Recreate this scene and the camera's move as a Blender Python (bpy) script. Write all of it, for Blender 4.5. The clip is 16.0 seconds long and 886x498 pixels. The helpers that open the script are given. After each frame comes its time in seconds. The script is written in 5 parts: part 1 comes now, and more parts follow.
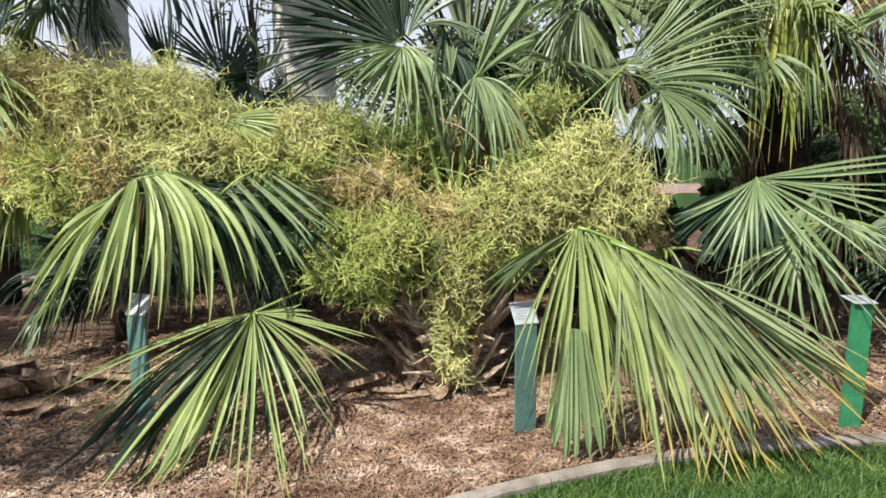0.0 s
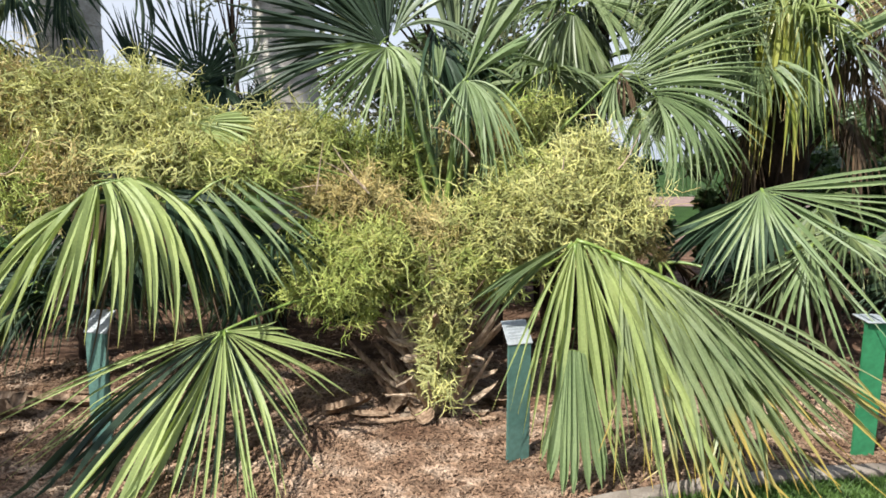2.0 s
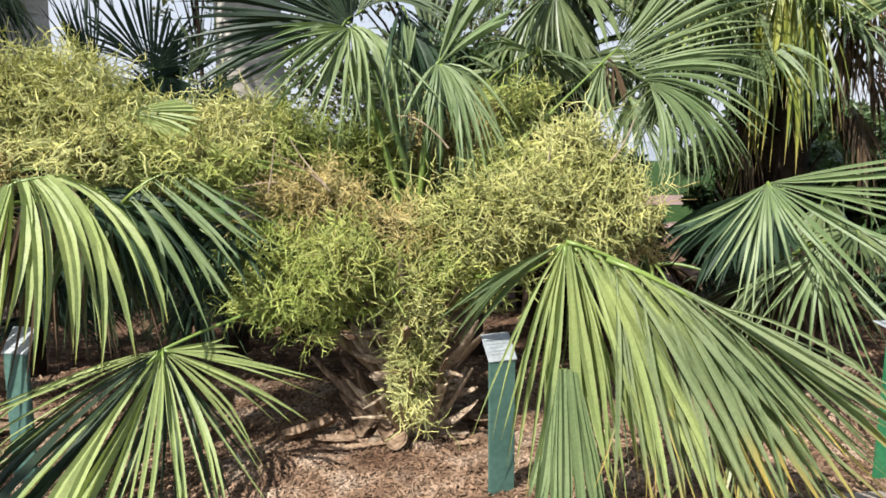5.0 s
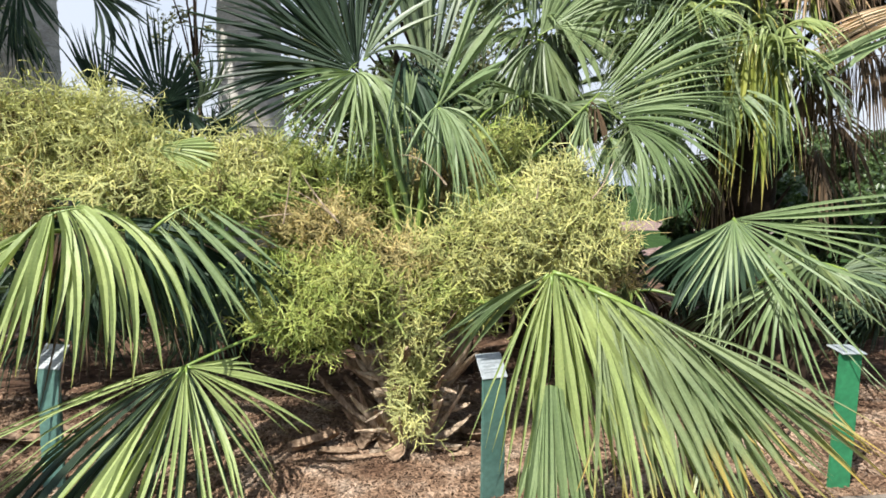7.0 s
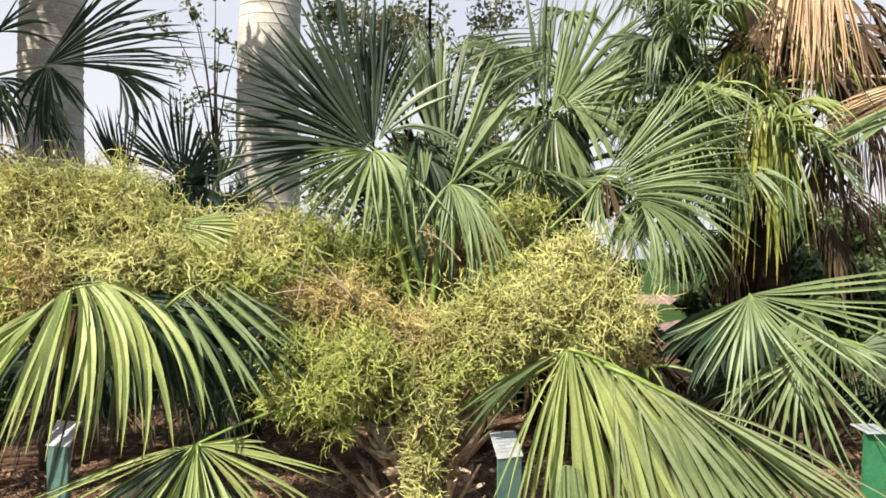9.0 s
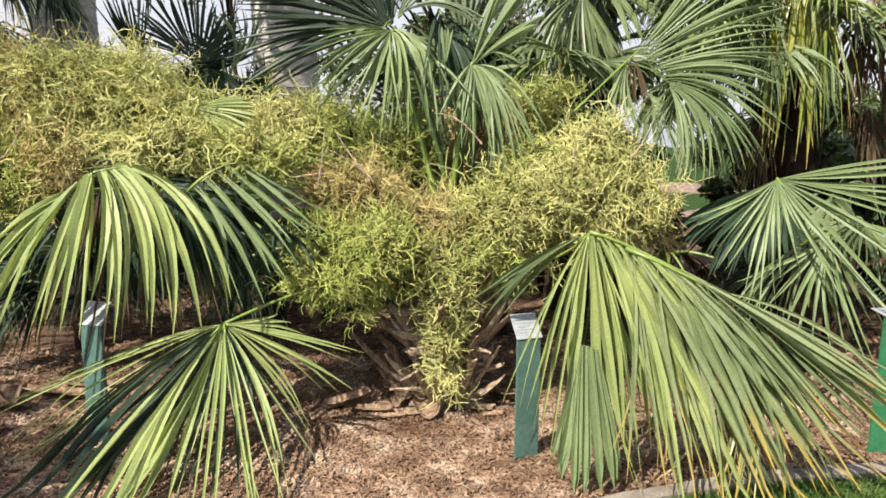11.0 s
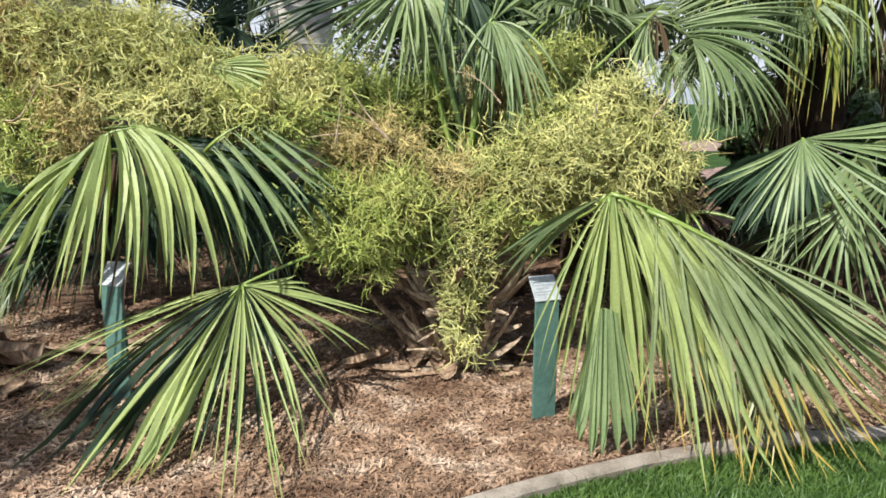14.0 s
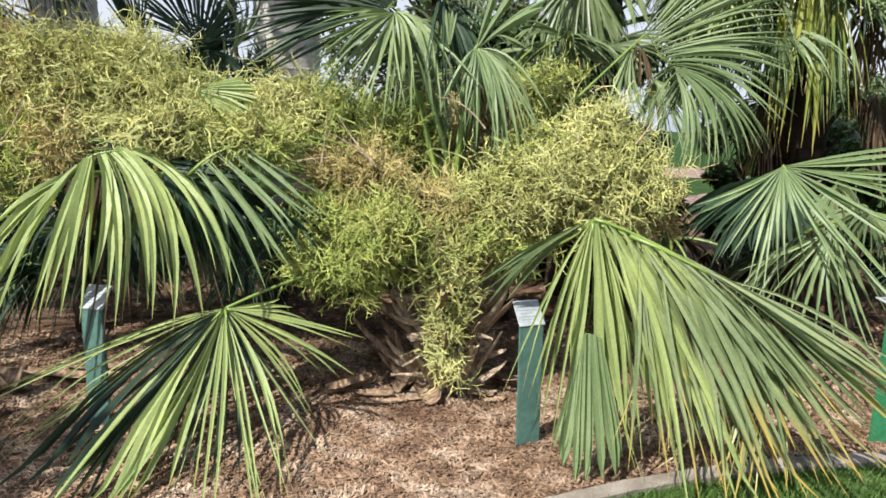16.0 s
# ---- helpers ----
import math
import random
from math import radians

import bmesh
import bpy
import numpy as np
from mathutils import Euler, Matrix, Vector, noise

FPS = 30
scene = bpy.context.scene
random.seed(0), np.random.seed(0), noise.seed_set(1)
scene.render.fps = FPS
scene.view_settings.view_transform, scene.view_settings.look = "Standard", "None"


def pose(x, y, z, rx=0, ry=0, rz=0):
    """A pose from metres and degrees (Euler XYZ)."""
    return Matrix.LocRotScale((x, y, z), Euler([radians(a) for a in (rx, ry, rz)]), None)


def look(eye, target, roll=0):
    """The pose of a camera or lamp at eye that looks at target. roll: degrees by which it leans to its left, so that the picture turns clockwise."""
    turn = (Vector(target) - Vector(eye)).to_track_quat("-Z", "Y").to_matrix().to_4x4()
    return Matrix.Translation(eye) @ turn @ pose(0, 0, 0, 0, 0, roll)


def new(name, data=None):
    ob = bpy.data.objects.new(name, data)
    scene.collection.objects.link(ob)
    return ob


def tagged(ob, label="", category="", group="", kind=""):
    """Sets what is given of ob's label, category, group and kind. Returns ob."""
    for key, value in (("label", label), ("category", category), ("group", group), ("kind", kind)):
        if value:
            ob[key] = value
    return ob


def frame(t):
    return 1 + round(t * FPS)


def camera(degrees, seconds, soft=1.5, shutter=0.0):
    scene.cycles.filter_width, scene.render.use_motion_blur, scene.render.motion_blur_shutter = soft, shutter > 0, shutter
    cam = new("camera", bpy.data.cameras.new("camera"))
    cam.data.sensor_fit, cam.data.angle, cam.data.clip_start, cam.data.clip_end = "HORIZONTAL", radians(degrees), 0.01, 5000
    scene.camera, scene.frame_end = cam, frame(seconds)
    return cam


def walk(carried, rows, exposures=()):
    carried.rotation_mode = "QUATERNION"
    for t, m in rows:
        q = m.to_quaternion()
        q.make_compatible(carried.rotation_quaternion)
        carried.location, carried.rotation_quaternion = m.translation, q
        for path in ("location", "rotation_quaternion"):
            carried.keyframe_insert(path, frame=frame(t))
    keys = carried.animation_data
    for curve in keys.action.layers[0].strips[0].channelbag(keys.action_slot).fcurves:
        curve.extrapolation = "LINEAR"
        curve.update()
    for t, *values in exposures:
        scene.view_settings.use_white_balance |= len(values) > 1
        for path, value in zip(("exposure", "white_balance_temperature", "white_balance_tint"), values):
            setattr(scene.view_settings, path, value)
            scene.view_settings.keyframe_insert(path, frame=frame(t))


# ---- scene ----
cam = camera(61.0, 16.0, soft=1.7)
# seconds, place in metres, yaw, pitch and roll in degrees
ROWS = [
    (0.0, 0.000, 0.000, 1.500, -0.00, -9.11, 0.33),
    (0.5, -0.034, 0.029, 1.518, -0.44, -10.42, 0.14),
    (1.0, -0.084, 0.069, 1.519, -1.88, -10.98, 0.90),
    (1.5, -0.081, 0.149, 1.508, -2.05, -11.80, 2.02),
    (2.0, -0.019, 0.265, 1.466, -1.23, -8.20, -0.16),
    (2.5, 0.051, 0.307, 1.454, -2.60, -10.61, 1.05),
    (3.0, 0.119, 0.855, 1.380, -1.07, -10.59, 1.58),
    (3.5, 0.149, 1.229, 1.374, -0.06, -10.97, 2.10),
    (4.0, 0.145, 1.250, 1.329, -0.69, -9.94, 1.83),
    (4.2, 0.141, 1.162, 1.331, -1.11, -9.41, 1.25),
    (5.2, -0.001, 0.596, 1.441, -3.07, -7.98, 0.18),
    (6.3, -0.056, 0.377, 1.484, -3.83, -7.43, -0.23),
    (6.5, -0.053, 0.367, 1.484, -3.82, -7.05, -0.46),
    (7.0, -0.055, 0.364, 1.492, -3.96, -6.49, -0.52),
    (7.5, -0.057, 0.371, 1.493, -3.84, -5.96, -0.61),
    (8.0, -0.057, 0.362, 1.499, -3.79, -3.41, -0.35),
    (8.5, -0.061, 0.360, 1.504, -3.16, -1.15, -0.49),
    (9.0, -0.062, 0.358, 1.505, -3.00, -0.93, -0.47),
    (9.5, -0.065, 0.369, 1.499, -3.39, -3.75, -0.98),
    (10.0, -0.063, 0.374, 1.498, -3.41, -7.53, -0.97),
    (10.2, -0.057, 0.377, 1.483, -2.89, -7.94, -0.80),
    (12.3, -0.065, 0.393, 1.476, -0.80, -11.91, -0.12),
    (12.5, -0.074, 0.400, 1.487, -0.83, -12.17, 0.01),
    (13.0, -0.071, 0.407, 1.484, -0.28, -12.64, -0.42),
    (13.5, -0.077, 0.405, 1.487, 0.47, -12.47, -0.28),
    (14.0, -0.078, 0.408, 1.487, -0.33, -12.55, -0.28),
    (14.5, -0.077, 0.417, 1.479, -0.87, -12.21, -0.36),
    (15.0, -0.075, 0.415, 1.476, -0.94, -11.44, -0.38),
    (15.5, -0.070, 0.410, 1.475, -1.00, -11.11, -0.53),
    (16.0, -0.068, 0.407, 1.486, -1.27, -10.66, -0.76),
]
walk(cam, [(t, pose(x, y, z, 90 + pitch, roll, yaw)) for t, x, y, z, yaw, pitch, roll in ROWS], [(0.0, 0.63, 6300, 10), (2.4, 0.65, 6300, 10), (3.6, 0.57, 6400, 10), (4.4, 0.57, 6400, 10), (6.3, 0.69, 6250, 9), (7.2, 0.71, 6250, 9), (8.3, 0.75, 6800, 11), (9.3, 0.74, 6950, 13), (10.2, 0.72, 7000, 14), (12.3, 0.65, 6350, 9), (16.0, 0.63, 6300, 9)])

# ---- light ----
SUN_TO = Vector((-0.43, -0.50, 0.76)).normalized()
world = bpy.data.worlds.new("sky")
scene.world = world
world.use_nodes = True
wn = world.node_tree.nodes
sky = wn.new("ShaderNodeTexSky")
sky.sky_type = "NISHITA"
sky.sun_disc = False
sky.sun_elevation = math.asin(SUN_TO.z)
sky.sun_rotation = math.atan2(SUN_TO.x, SUN_TO.y)
sky.air_density, sky.dust_density, sky.ozone_density = 1.0, 2.0, 1.0
wn["Background"].inputs["Strength"].default_value = 0.115
# white summer haze: strong near the horizon, thin overhead, uneven like cloud
wl = world.node_tree.links
co = wn.new("ShaderNodeTexCoord")
sep = wn.new("ShaderNodeSeparateXYZ")
wl.new(co.outputs["Generated"], sep.inputs[0])
cloud = wn.new("ShaderNodeTexNoise")
cloud.inputs["Scale"].default_value, cloud.inputs["Detail"].default_value = 2.2, 5.0
wl.new(co.outputs["Generated"], cloud.inputs["Vector"])
lower = wn.new("ShaderNodeMath")
lower.operation = "MULTIPLY_ADD"
wl.new(cloud.outputs["Fac"], lower.inputs[0])
lower.inputs[1].default_value = -0.7
wl.new(sep.outputs["Z"], lower.inputs[2])
haze = wn.new("ShaderNodeMapRange")
haze.inputs["From Min"].default_value, haze.inputs["From Max"].default_value = -0.25, 0.35
haze.inputs["To Min"].default_value, haze.inputs["To Max"].default_value = 0.92, 0.12
wl.new(lower.outputs[0], haze.inputs["Value"])
blend = wn.new("ShaderNodeMix")
blend.data_type = "RGBA"
wl.new(haze.outputs[0], blend.inputs[0])
wl.new(sky.outputs[0], blend.inputs[6])
blend.inputs[7].default_value = (4.7, 4.9, 5.4, 1)
wl.new(blend.outputs[2], wn["Background"].inputs["Color"])
sun = new("sun", bpy.data.lights.new("sun", "SUN"))
sun.data.energy, sun.data.angle, sun.data.color = 5.6, radians(0.6), (1.0, 0.955, 0.88)
sun.matrix_world = look(SUN_TO * 30, (0, 0, 0))

# ---- materials ----


def material(name, build):
    m = bpy.data.materials.new(name)
    m.use_nodes = True
    nt = m.node_tree
    nt.nodes.clear()
    out = nt.nodes.new("ShaderNodeOutputMaterial")
    build(nt, out)
    return m


def node(nt, kind, **inputs):
    n = nt.nodes.new(kind)
    for key, value in inputs.items():
        n.inputs[key.replace("_", " ")].default_value = value
    return n


def ramp(nt, source, stops):
    r = nt.nodes.new("ShaderNodeValToRGB")
    e = r.color_ramp.elements
    while len(e) < len(stops):
        e.new(0.5)
    for el, (at, colour) in zip(e, stops):
        el.position, el.color = at, (*colour, 1)
    nt.links.new(source, r.inputs[0])
    return r.outputs[0]


def noise_tex(nt, scale, detail=3.0, coords="Object", stretch=None):
    tc = nt.nodes.new("ShaderNodeTexCoord")
    n = node(nt, "ShaderNodeTexNoise", Scale=scale, Detail=detail)
    src = tc.outputs[coords]
    if stretch:
        mp = node(nt, "ShaderNodeMapping", Scale=stretch)
        nt.links.new(src, mp.inputs["Vector"])
        src = mp.outputs[0]
    nt.links.new(src, n.inputs["Vector"])
    return n.outputs["Fac"]


def mix(nt, a, b, fac, mode="MIX"):
    m = nt.nodes.new("ShaderNodeMix")
    m.data_type, m.blend_type = "RGBA", mode
    for value, at in ((fac, 0), (a, 6), (b, 7)):
        if hasattr(value, "is_linked"):
            nt.links.new(value, m.inputs[at])
        else:
            m.inputs[at].default_value = value if at == 0 else (*value, 1)
    return m.outputs[2]


def bump(nt, height, strength, distance):
    b = node(nt, "ShaderNodeBump", Strength=strength, Distance=distance)
    nt.links.new(height, b.inputs["Height"])
    return b.outputs[0]


def rough(name, stops, scale, roughness=0.85, fine=60.0, height=0.004, stretch=None, island=0.0, spec=0.3, objrand=0.0, patches=0.0):
    """A rough opaque surface: two scales of variation and fine relief."""
    def build(nt, out):
        p = node(nt, "ShaderNodeBsdfPrincipled", Roughness=roughness)
        p.inputs["Specular IOR Level"].default_value = spec
        colour = ramp(nt, noise_tex(nt, scale, 4, stretch=stretch), stops)
        small = noise_tex(nt, fine, 3, stretch=stretch)
        colour = mix(nt, colour, ramp(nt, small, [(0.3, (0.45, 0.42, 0.4)), (0.7, (1, 1, 1))]), 0.55, "MULTIPLY")
        if patches:
            colour = mix(nt, colour, ramp(nt, noise_tex(nt, 1.1, 3), [(0.38, (0.42, 0.36, 0.33)), (0.6, (1.1, 1.1, 1.1))]), patches, "MULTIPLY")
        if island or objrand:
            if island:
                r = nt.nodes.new("ShaderNodeNewGeometry").outputs["Random Per Island"]
            else:
                r = nt.nodes.new("ShaderNodeObjectInfo").outputs["Random"]
            k = max(island, objrand)
            colour = mix(nt, colour, ramp(nt, r, [(0.0, (1 - k,) * 3), (1.0, (1 + 0.4 * k, 1 + 0.35 * k, 1 + 0.3 * k))]), 1.0, "MULTIPLY")
        nt.links.new(colour, p.inputs["Base Color"])
        nt.links.new(bump(nt, small, 0.6, height), p.inputs["Normal"])
        nt.links.new(p.outputs[0], out.inputs[0])
    return material(name, build)


def leafy(name, base, young, tip, tip_from=0.72, roughness=0.38, through_light=0.25, spec=0.45, veins=True):
    """A leaf: colour varies leaf by leaf and along it, the ends dry out; light comes through."""
    def build(nt, out):
        along = nt.nodes.new("ShaderNodeAttribute")
        along.attribute_name = "along"
        rnd = nt.nodes.new("ShaderNodeNewGeometry").outputs["Random Per Island"]
        big = noise_tex(nt, 3.0, 3)
        fine = noise_tex(nt, 90.0, 2)
        colour = mix(nt, base, young, ramp(nt, big, [(0.35, (0, 0, 0)), (0.65, (1, 1, 1))]))
        colour = mix(nt, colour, ramp(nt, rnd, [(0.0, (0.62, 0.66, 0.6)), (0.5, (1, 1, 1)), (1.0, (1.3, 1.22, 1.1))]), 1.0, "MULTIPLY")
        colour = mix(nt, colour, ramp(nt, fine, [(0.3, (0.8, 0.8, 0.78)), (0.7, (1.06, 1.05, 1))]), 0.8, "MULTIPLY")
        add = nt.nodes.new("ShaderNodeMath")
        add.operation = "MULTIPLY_ADD"
        nt.links.new(rnd, add.inputs[0])
        add.inputs[1].default_value = 0.35
        nt.links.new(along.outputs["Fac"], add.inputs[2])
        sub = nt.nodes.new("ShaderNodeMath")
        sub.operation = "SUBTRACT"
        nt.links.new(add.outputs[0], sub.inputs[0])
        sub.inputs[1].default_value = 0.35
        dry = ramp(nt, sub.outputs[0], [(tip_from, (0, 0, 0)), (min(1.0, tip_from + 0.22), (1, 1, 1))])
        colour = mix(nt, colour, tip, dry)
        p = node(nt, "ShaderNodeBsdfPrincipled", Roughness=roughness)
        p.inputs["Specular IOR Level"].default_value = spec
        nt.links.new(colour, p.inputs["Base Color"])
        nt.links.new(bump(nt, fine, 0.25, 0.002), p.inputs["Normal"])
        tr = nt.nodes.new("ShaderNodeBsdfTranslucent")
        nt.links.new(mix(nt, colour, (1.25, 1.3, 0.7), 1.0, "MULTIPLY"), tr.inputs["Color"])
        ms = nt.nodes.new("ShaderNodeMixShader")
        ms.inputs[0].default_value = through_light
        nt.links.new(p.outputs[0], ms.inputs[1])
        nt.links.new(tr.outputs[0], ms.inputs[2])
        nt.links.new(ms.outputs[0], out.inputs[0])
    return material(name, build)


LEAF_LIGHT = leafy("leaf_yellow_green", (0.235, 0.30, 0.12), (0.335, 0.40, 0.16), (0.46, 0.34, 0.07), 0.76, roughness=0.52, spec=0.36)
LEAF_WORN = leafy("leaf_yellow_tipped", (0.17, 0.22, 0.11), (0.25, 0.30, 0.155), (0.48, 0.34, 0.08), 0.6, roughness=0.43)
LEAF_MID = leafy("leaf_mid_green", (0.10, 0.145, 0.065), (0.17, 0.215, 0.10), (0.34, 0.28, 0.10), 0.8, roughness=0.43)
LEAF_BLUE = leafy("leaf_blue_green", (0.11, 0.155, 0.095), (0.20, 0.25, 0.15), (0.30, 0.28, 0.15), 0.85, roughness=0.43)
LEAF_PALE = leafy("leaf_pale_green", (0.15, 0.217, 0.097), (0.235, 0.303, 0.15), (0.34, 0.30, 0.12), 0.85, roughness=0.52)
# deep shade on unlit leaf faces, put into the leaf colour
LEAF_SHADE_DEEP = leafy("leaf_shade_deep", (0.026, 0.046, 0.03), (0.055, 0.085, 0.052), (0.2, 0.2, 0.1), 0.85, roughness=0.48, spec=0.3)
# leaves standing in shade: the darkness is put into their colour
LEAF_SHADE_DARK = leafy("leaf_shade_dark", (0.022, 0.042, 0.028), (0.045, 0.08, 0.045), (0.14, 0.12, 0.06), 0.8, roughness=0.55, through_light=0.12, spec=0.2)
LEAF_YELLOW = leafy("leaf_yellowing", (0.16, 0.21, 0.045), (0.32, 0.32, 0.06), (0.40, 0.28, 0.12), 0.7)
LEAF_TAN = leafy("leaf_dead_tan", (0.44, 0.31, 0.20), (0.60, 0.46, 0.32), (0.30, 0.19, 0.11), 0.75, roughness=0.7, through_light=0.12, spec=0.2)
LEAF_BROWN = leafy("leaf_dead_brown", (0.06, 0.042, 0.028), (0.13, 0.09, 0.058), (0.06, 0.04, 0.028), 0.7, roughness=0.8, through_light=0.06, spec=0.15)
FLOWER = leafy("flower_straw", (0.45, 0.465, 0.175), (0.61, 0.61, 0.28), (0.54, 0.48, 0.23), 0.75, roughness=0.6, through_light=0.2, spec=0.2)
FLOWER_GREEN = leafy("flower_green", (0.32, 0.41, 0.105), (0.51, 0.565, 0.18), (0.52, 0.48, 0.2), 0.8, roughness=0.55, through_light=0.2, spec=0.25)
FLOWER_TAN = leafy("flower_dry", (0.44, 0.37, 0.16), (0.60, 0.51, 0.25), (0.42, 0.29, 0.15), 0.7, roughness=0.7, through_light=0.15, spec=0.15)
FLOWER_MIX = leafy("flower_olive", (0.36, 0.43, 0.125), (0.55, 0.57, 0.21), (0.46, 0.42, 0.19), 0.75, roughness=0.6, through_light=0.2, spec=0.2)
FLOWER_PALE = leafy("flower_pale", (0.50, 0.52, 0.20), (0.66, 0.66, 0.31), (0.56, 0.51, 0.25), 0.75, roughness=0.65, through_light=0.2, spec=0.15)
# shade between inner flower twigs, put into a brown colour
FLOWER_INNER_SHADE = leafy("flower_inner_shade", (0.13, 0.11, 0.05), (0.22, 0.19, 0.08), (0.16, 0.11, 0.06), 0.7, roughness=0.8, through_light=0.1, spec=0.1)
SHRUB = leafy("shrub_leaf", (0.04, 0.075, 0.03), (0.09, 0.14, 0.05), (0.14, 0.13, 0.05), 0.9, through_light=0.25)
TREE = leafy("tree_leaf", (0.07, 0.085, 0.04), (0.15, 0.15, 0.07), (0.22, 0.16, 0.09), 0.6, through_light=0.25)
GRASS = leafy("grass_blade", (0.066, 0.13, 0.03), (0.115, 0.20, 0.05), (0.22, 0.26, 0.07), 0.85, roughness=0.5, through_light=0.3)
STALK_DARK = leafy("dark_green_stalk", (0.05, 0.085, 0.025), (0.09, 0.135, 0.04), (0.12, 0.14, 0.05), 0.9, through_light=0.0)
STALK = leafy("green_stalk", (0.12, 0.19, 0.04), (0.19, 0.26, 0.06), (0.22, 0.24, 0.07), 0.9, through_light=0.0)
MULCH = rough("mulch_soil", [(0.3, (0.07, 0.042, 0.028)), (0.5, (0.15, 0.092, 0.06)), (0.7, (0.25, 0.16, 0.105))], 9.0, 0.95, 130.0, 0.012, spec=0.1, patches=0.5)
CHIP = rough("wood_chip", [(0.3, (0.21, 0.132, 0.086)), (0.5, (0.355, 0.243, 0.163)), (0.7, (0.58, 0.46, 0.35))], 5.0, 0.85, 160.0, 0.002, island=0.6, spec=0.15, patches=0.5)
BARK = rough("palm_bark", [(0.3, (0.15, 0.10, 0.065)), (0.55, (0.36, 0.255, 0.17)), (0.75, (0.55, 0.43, 0.31))], 14.0, 0.9, 90.0, 0.008, stretch=(3, 3, 0.6), objrand=0.35, spec=0.15)
BARK_PALE = rough("dry_leaf_base", [(0.3, (0.26, 0.19, 0.13)), (0.55, (0.50, 0.395, 0.285)), (0.75, (0.66, 0.55, 0.43))], 16.0, 0.9, 90.0, 0.006, stretch=(3, 3, 0.6), objrand=0.4, spec=0.15)
DARKBARK = rough("dark_bark", [(0.3, (0.02, 0.014, 0.01)), (0.6, (0.05, 0.034, 0.024)), (0.8, (0.09, 0.064, 0.045))], 10.0, 0.95, 80.0, 0.01, spec=0.1)
ROYAL = rough("smooth_grey_trunk", [(0.3, (0.45, 0.43, 0.38)), (0.55, (0.60, 0.58, 0.52)), (0.75, (0.70, 0.68, 0.62))], 5.0, 0.9, 30.0, 0.004, stretch=(1, 1, 3), spec=0.15, patches=0.55)
KERB = rough("weathered_concrete", [(0.3, (0.17, 0.145, 0.12)), (0.5, (0.30, 0.265, 0.22)), (0.75, (0.40, 0.365, 0.31))], 8.0, 0.92, 120.0, 0.004, spec=0.15, patches=0.5)
LAWN = rough("lawn", [(0.3, (0.024, 0.052, 0.013)), (0.55, (0.038, 0.08, 0.019)), (0.75, (0.06, 0.11, 0.028))], 3.0, 0.95, 180.0, 0.02, spec=0.1)
PAVER = rough("brick_paver", [(0.3, (0.20, 0.14, 0.12)), (0.55, (0.29, 0.21, 0.18)), (0.75, (0.36, 0.275, 0.24))], 4.0, 0.9, 60.0, 0.003, objrand=0.3, spec=0.15)
JOINT = rough("paver_joint", [(0.3, (0.16, 0.13, 0.11)), (0.7, (0.26, 0.22, 0.19))], 6.0, 0.95, 60.0, 0.003, spec=0.1)
SIGN_GREEN = rough("green_paint", [(0.3, (0.03, 0.17, 0.075)), (0.7, (0.045, 0.23, 0.10))], 7.0, 0.42, 40.0, 0.0006, spec=0.45)
SIGN_FADED = rough("faded_green_paint", [(0.3, (0.07, 0.15, 0.125)), (0.7, (0.10, 0.19, 0.16))], 7.0, 0.5, 40.0, 0.0006, spec=0.4)
# white plates; the shade on them is put into this greyer base
PLATE = rough("white_label", [(0.3, (0.29, 0.32, 0.33)), (0.7, (0.38, 0.41, 0.42))], 8.0, 0.35, 50.0, 0.0004, spec=0.5)
INK = rough("label_ink", [(0.3, (0.24, 0.27, 0.28)), (0.7, (0.30, 0.33, 0.34))], 20.0, 0.6, 90.0, 0.0002, spec=0.2)

# ---- building helpers ----


def mesh_of(name, verts, faces, along=None, smooth=False):
    me = bpy.data.meshes.new(name)
    me.from_pydata([tuple(v) for v in verts], [], faces)
    if along is not None:
        me.attributes.new("along", "FLOAT", "POINT").data.foreach_set("value", np.asarray(along, dtype=np.float32))
    if smooth:
        me.shade_smooth()
    me.update()
    return me


def piece(name, me, mat, parent=None, label=""):
    if not me.materials:
        me.materials.append(mat)
    ob = new(name, me)
    if parent is not None:
        ob.parent = parent
    if label:
        ob["label"] = label
    return ob


def part(name, bm, mat, parent=None, label=""):
    me = bpy.data.meshes.new(name)
    bm.to_mesh(me)
    bm.free()
    return piece(name, me, mat, parent, label)


def thing(name, label, category, group="", kind=""):
    return tagged(new(name), label, category, group, kind)


def tube_geo(points, radii, sides=6, flat=1.0):
    """A tapering tube along points; flat squashes it across its width."""
    pts = [Vector(p) for p in points]
    verts, faces = [], []
    side = None
    for i, p in enumerate(pts):
        t = (pts[min(i + 1, len(pts) - 1)] - pts[max(i - 1, 0)]).normalized()
        if side is None:
            side = t.orthogonal().normalized()
        side = (side - t * side.dot(t)).normalized()
        up = t.cross(side)
        for k in range(sides):
            a = 2 * math.pi * k / sides
            verts.append(p + side * (math.cos(a) * radii[i]) + up * (math.sin(a) * radii[i] * flat))
    n = len(pts)
    for i in range(n - 1):
        for k in range(sides):
            k2 = (k + 1) % sides
            faces.append((i * sides + k, i * sides + k2, (i + 1) * sides + k2, (i + 1) * sides + k))
    faces.append(tuple(range(sides - 1, -1, -1)))
    faces.append(tuple((n - 1) * sides + k for k in range(sides)))
    return verts, faces


def bend(a, b, c, n):
    """Points of a curve from a to c that leans towards b."""
    a, b, c = Vector(a), Vector(b), Vector(c)
    return [a * (1 - f) ** 2 + b * (2 * f * (1 - f)) + c * f * f for f in (i / (n - 1) for i in range(n))]


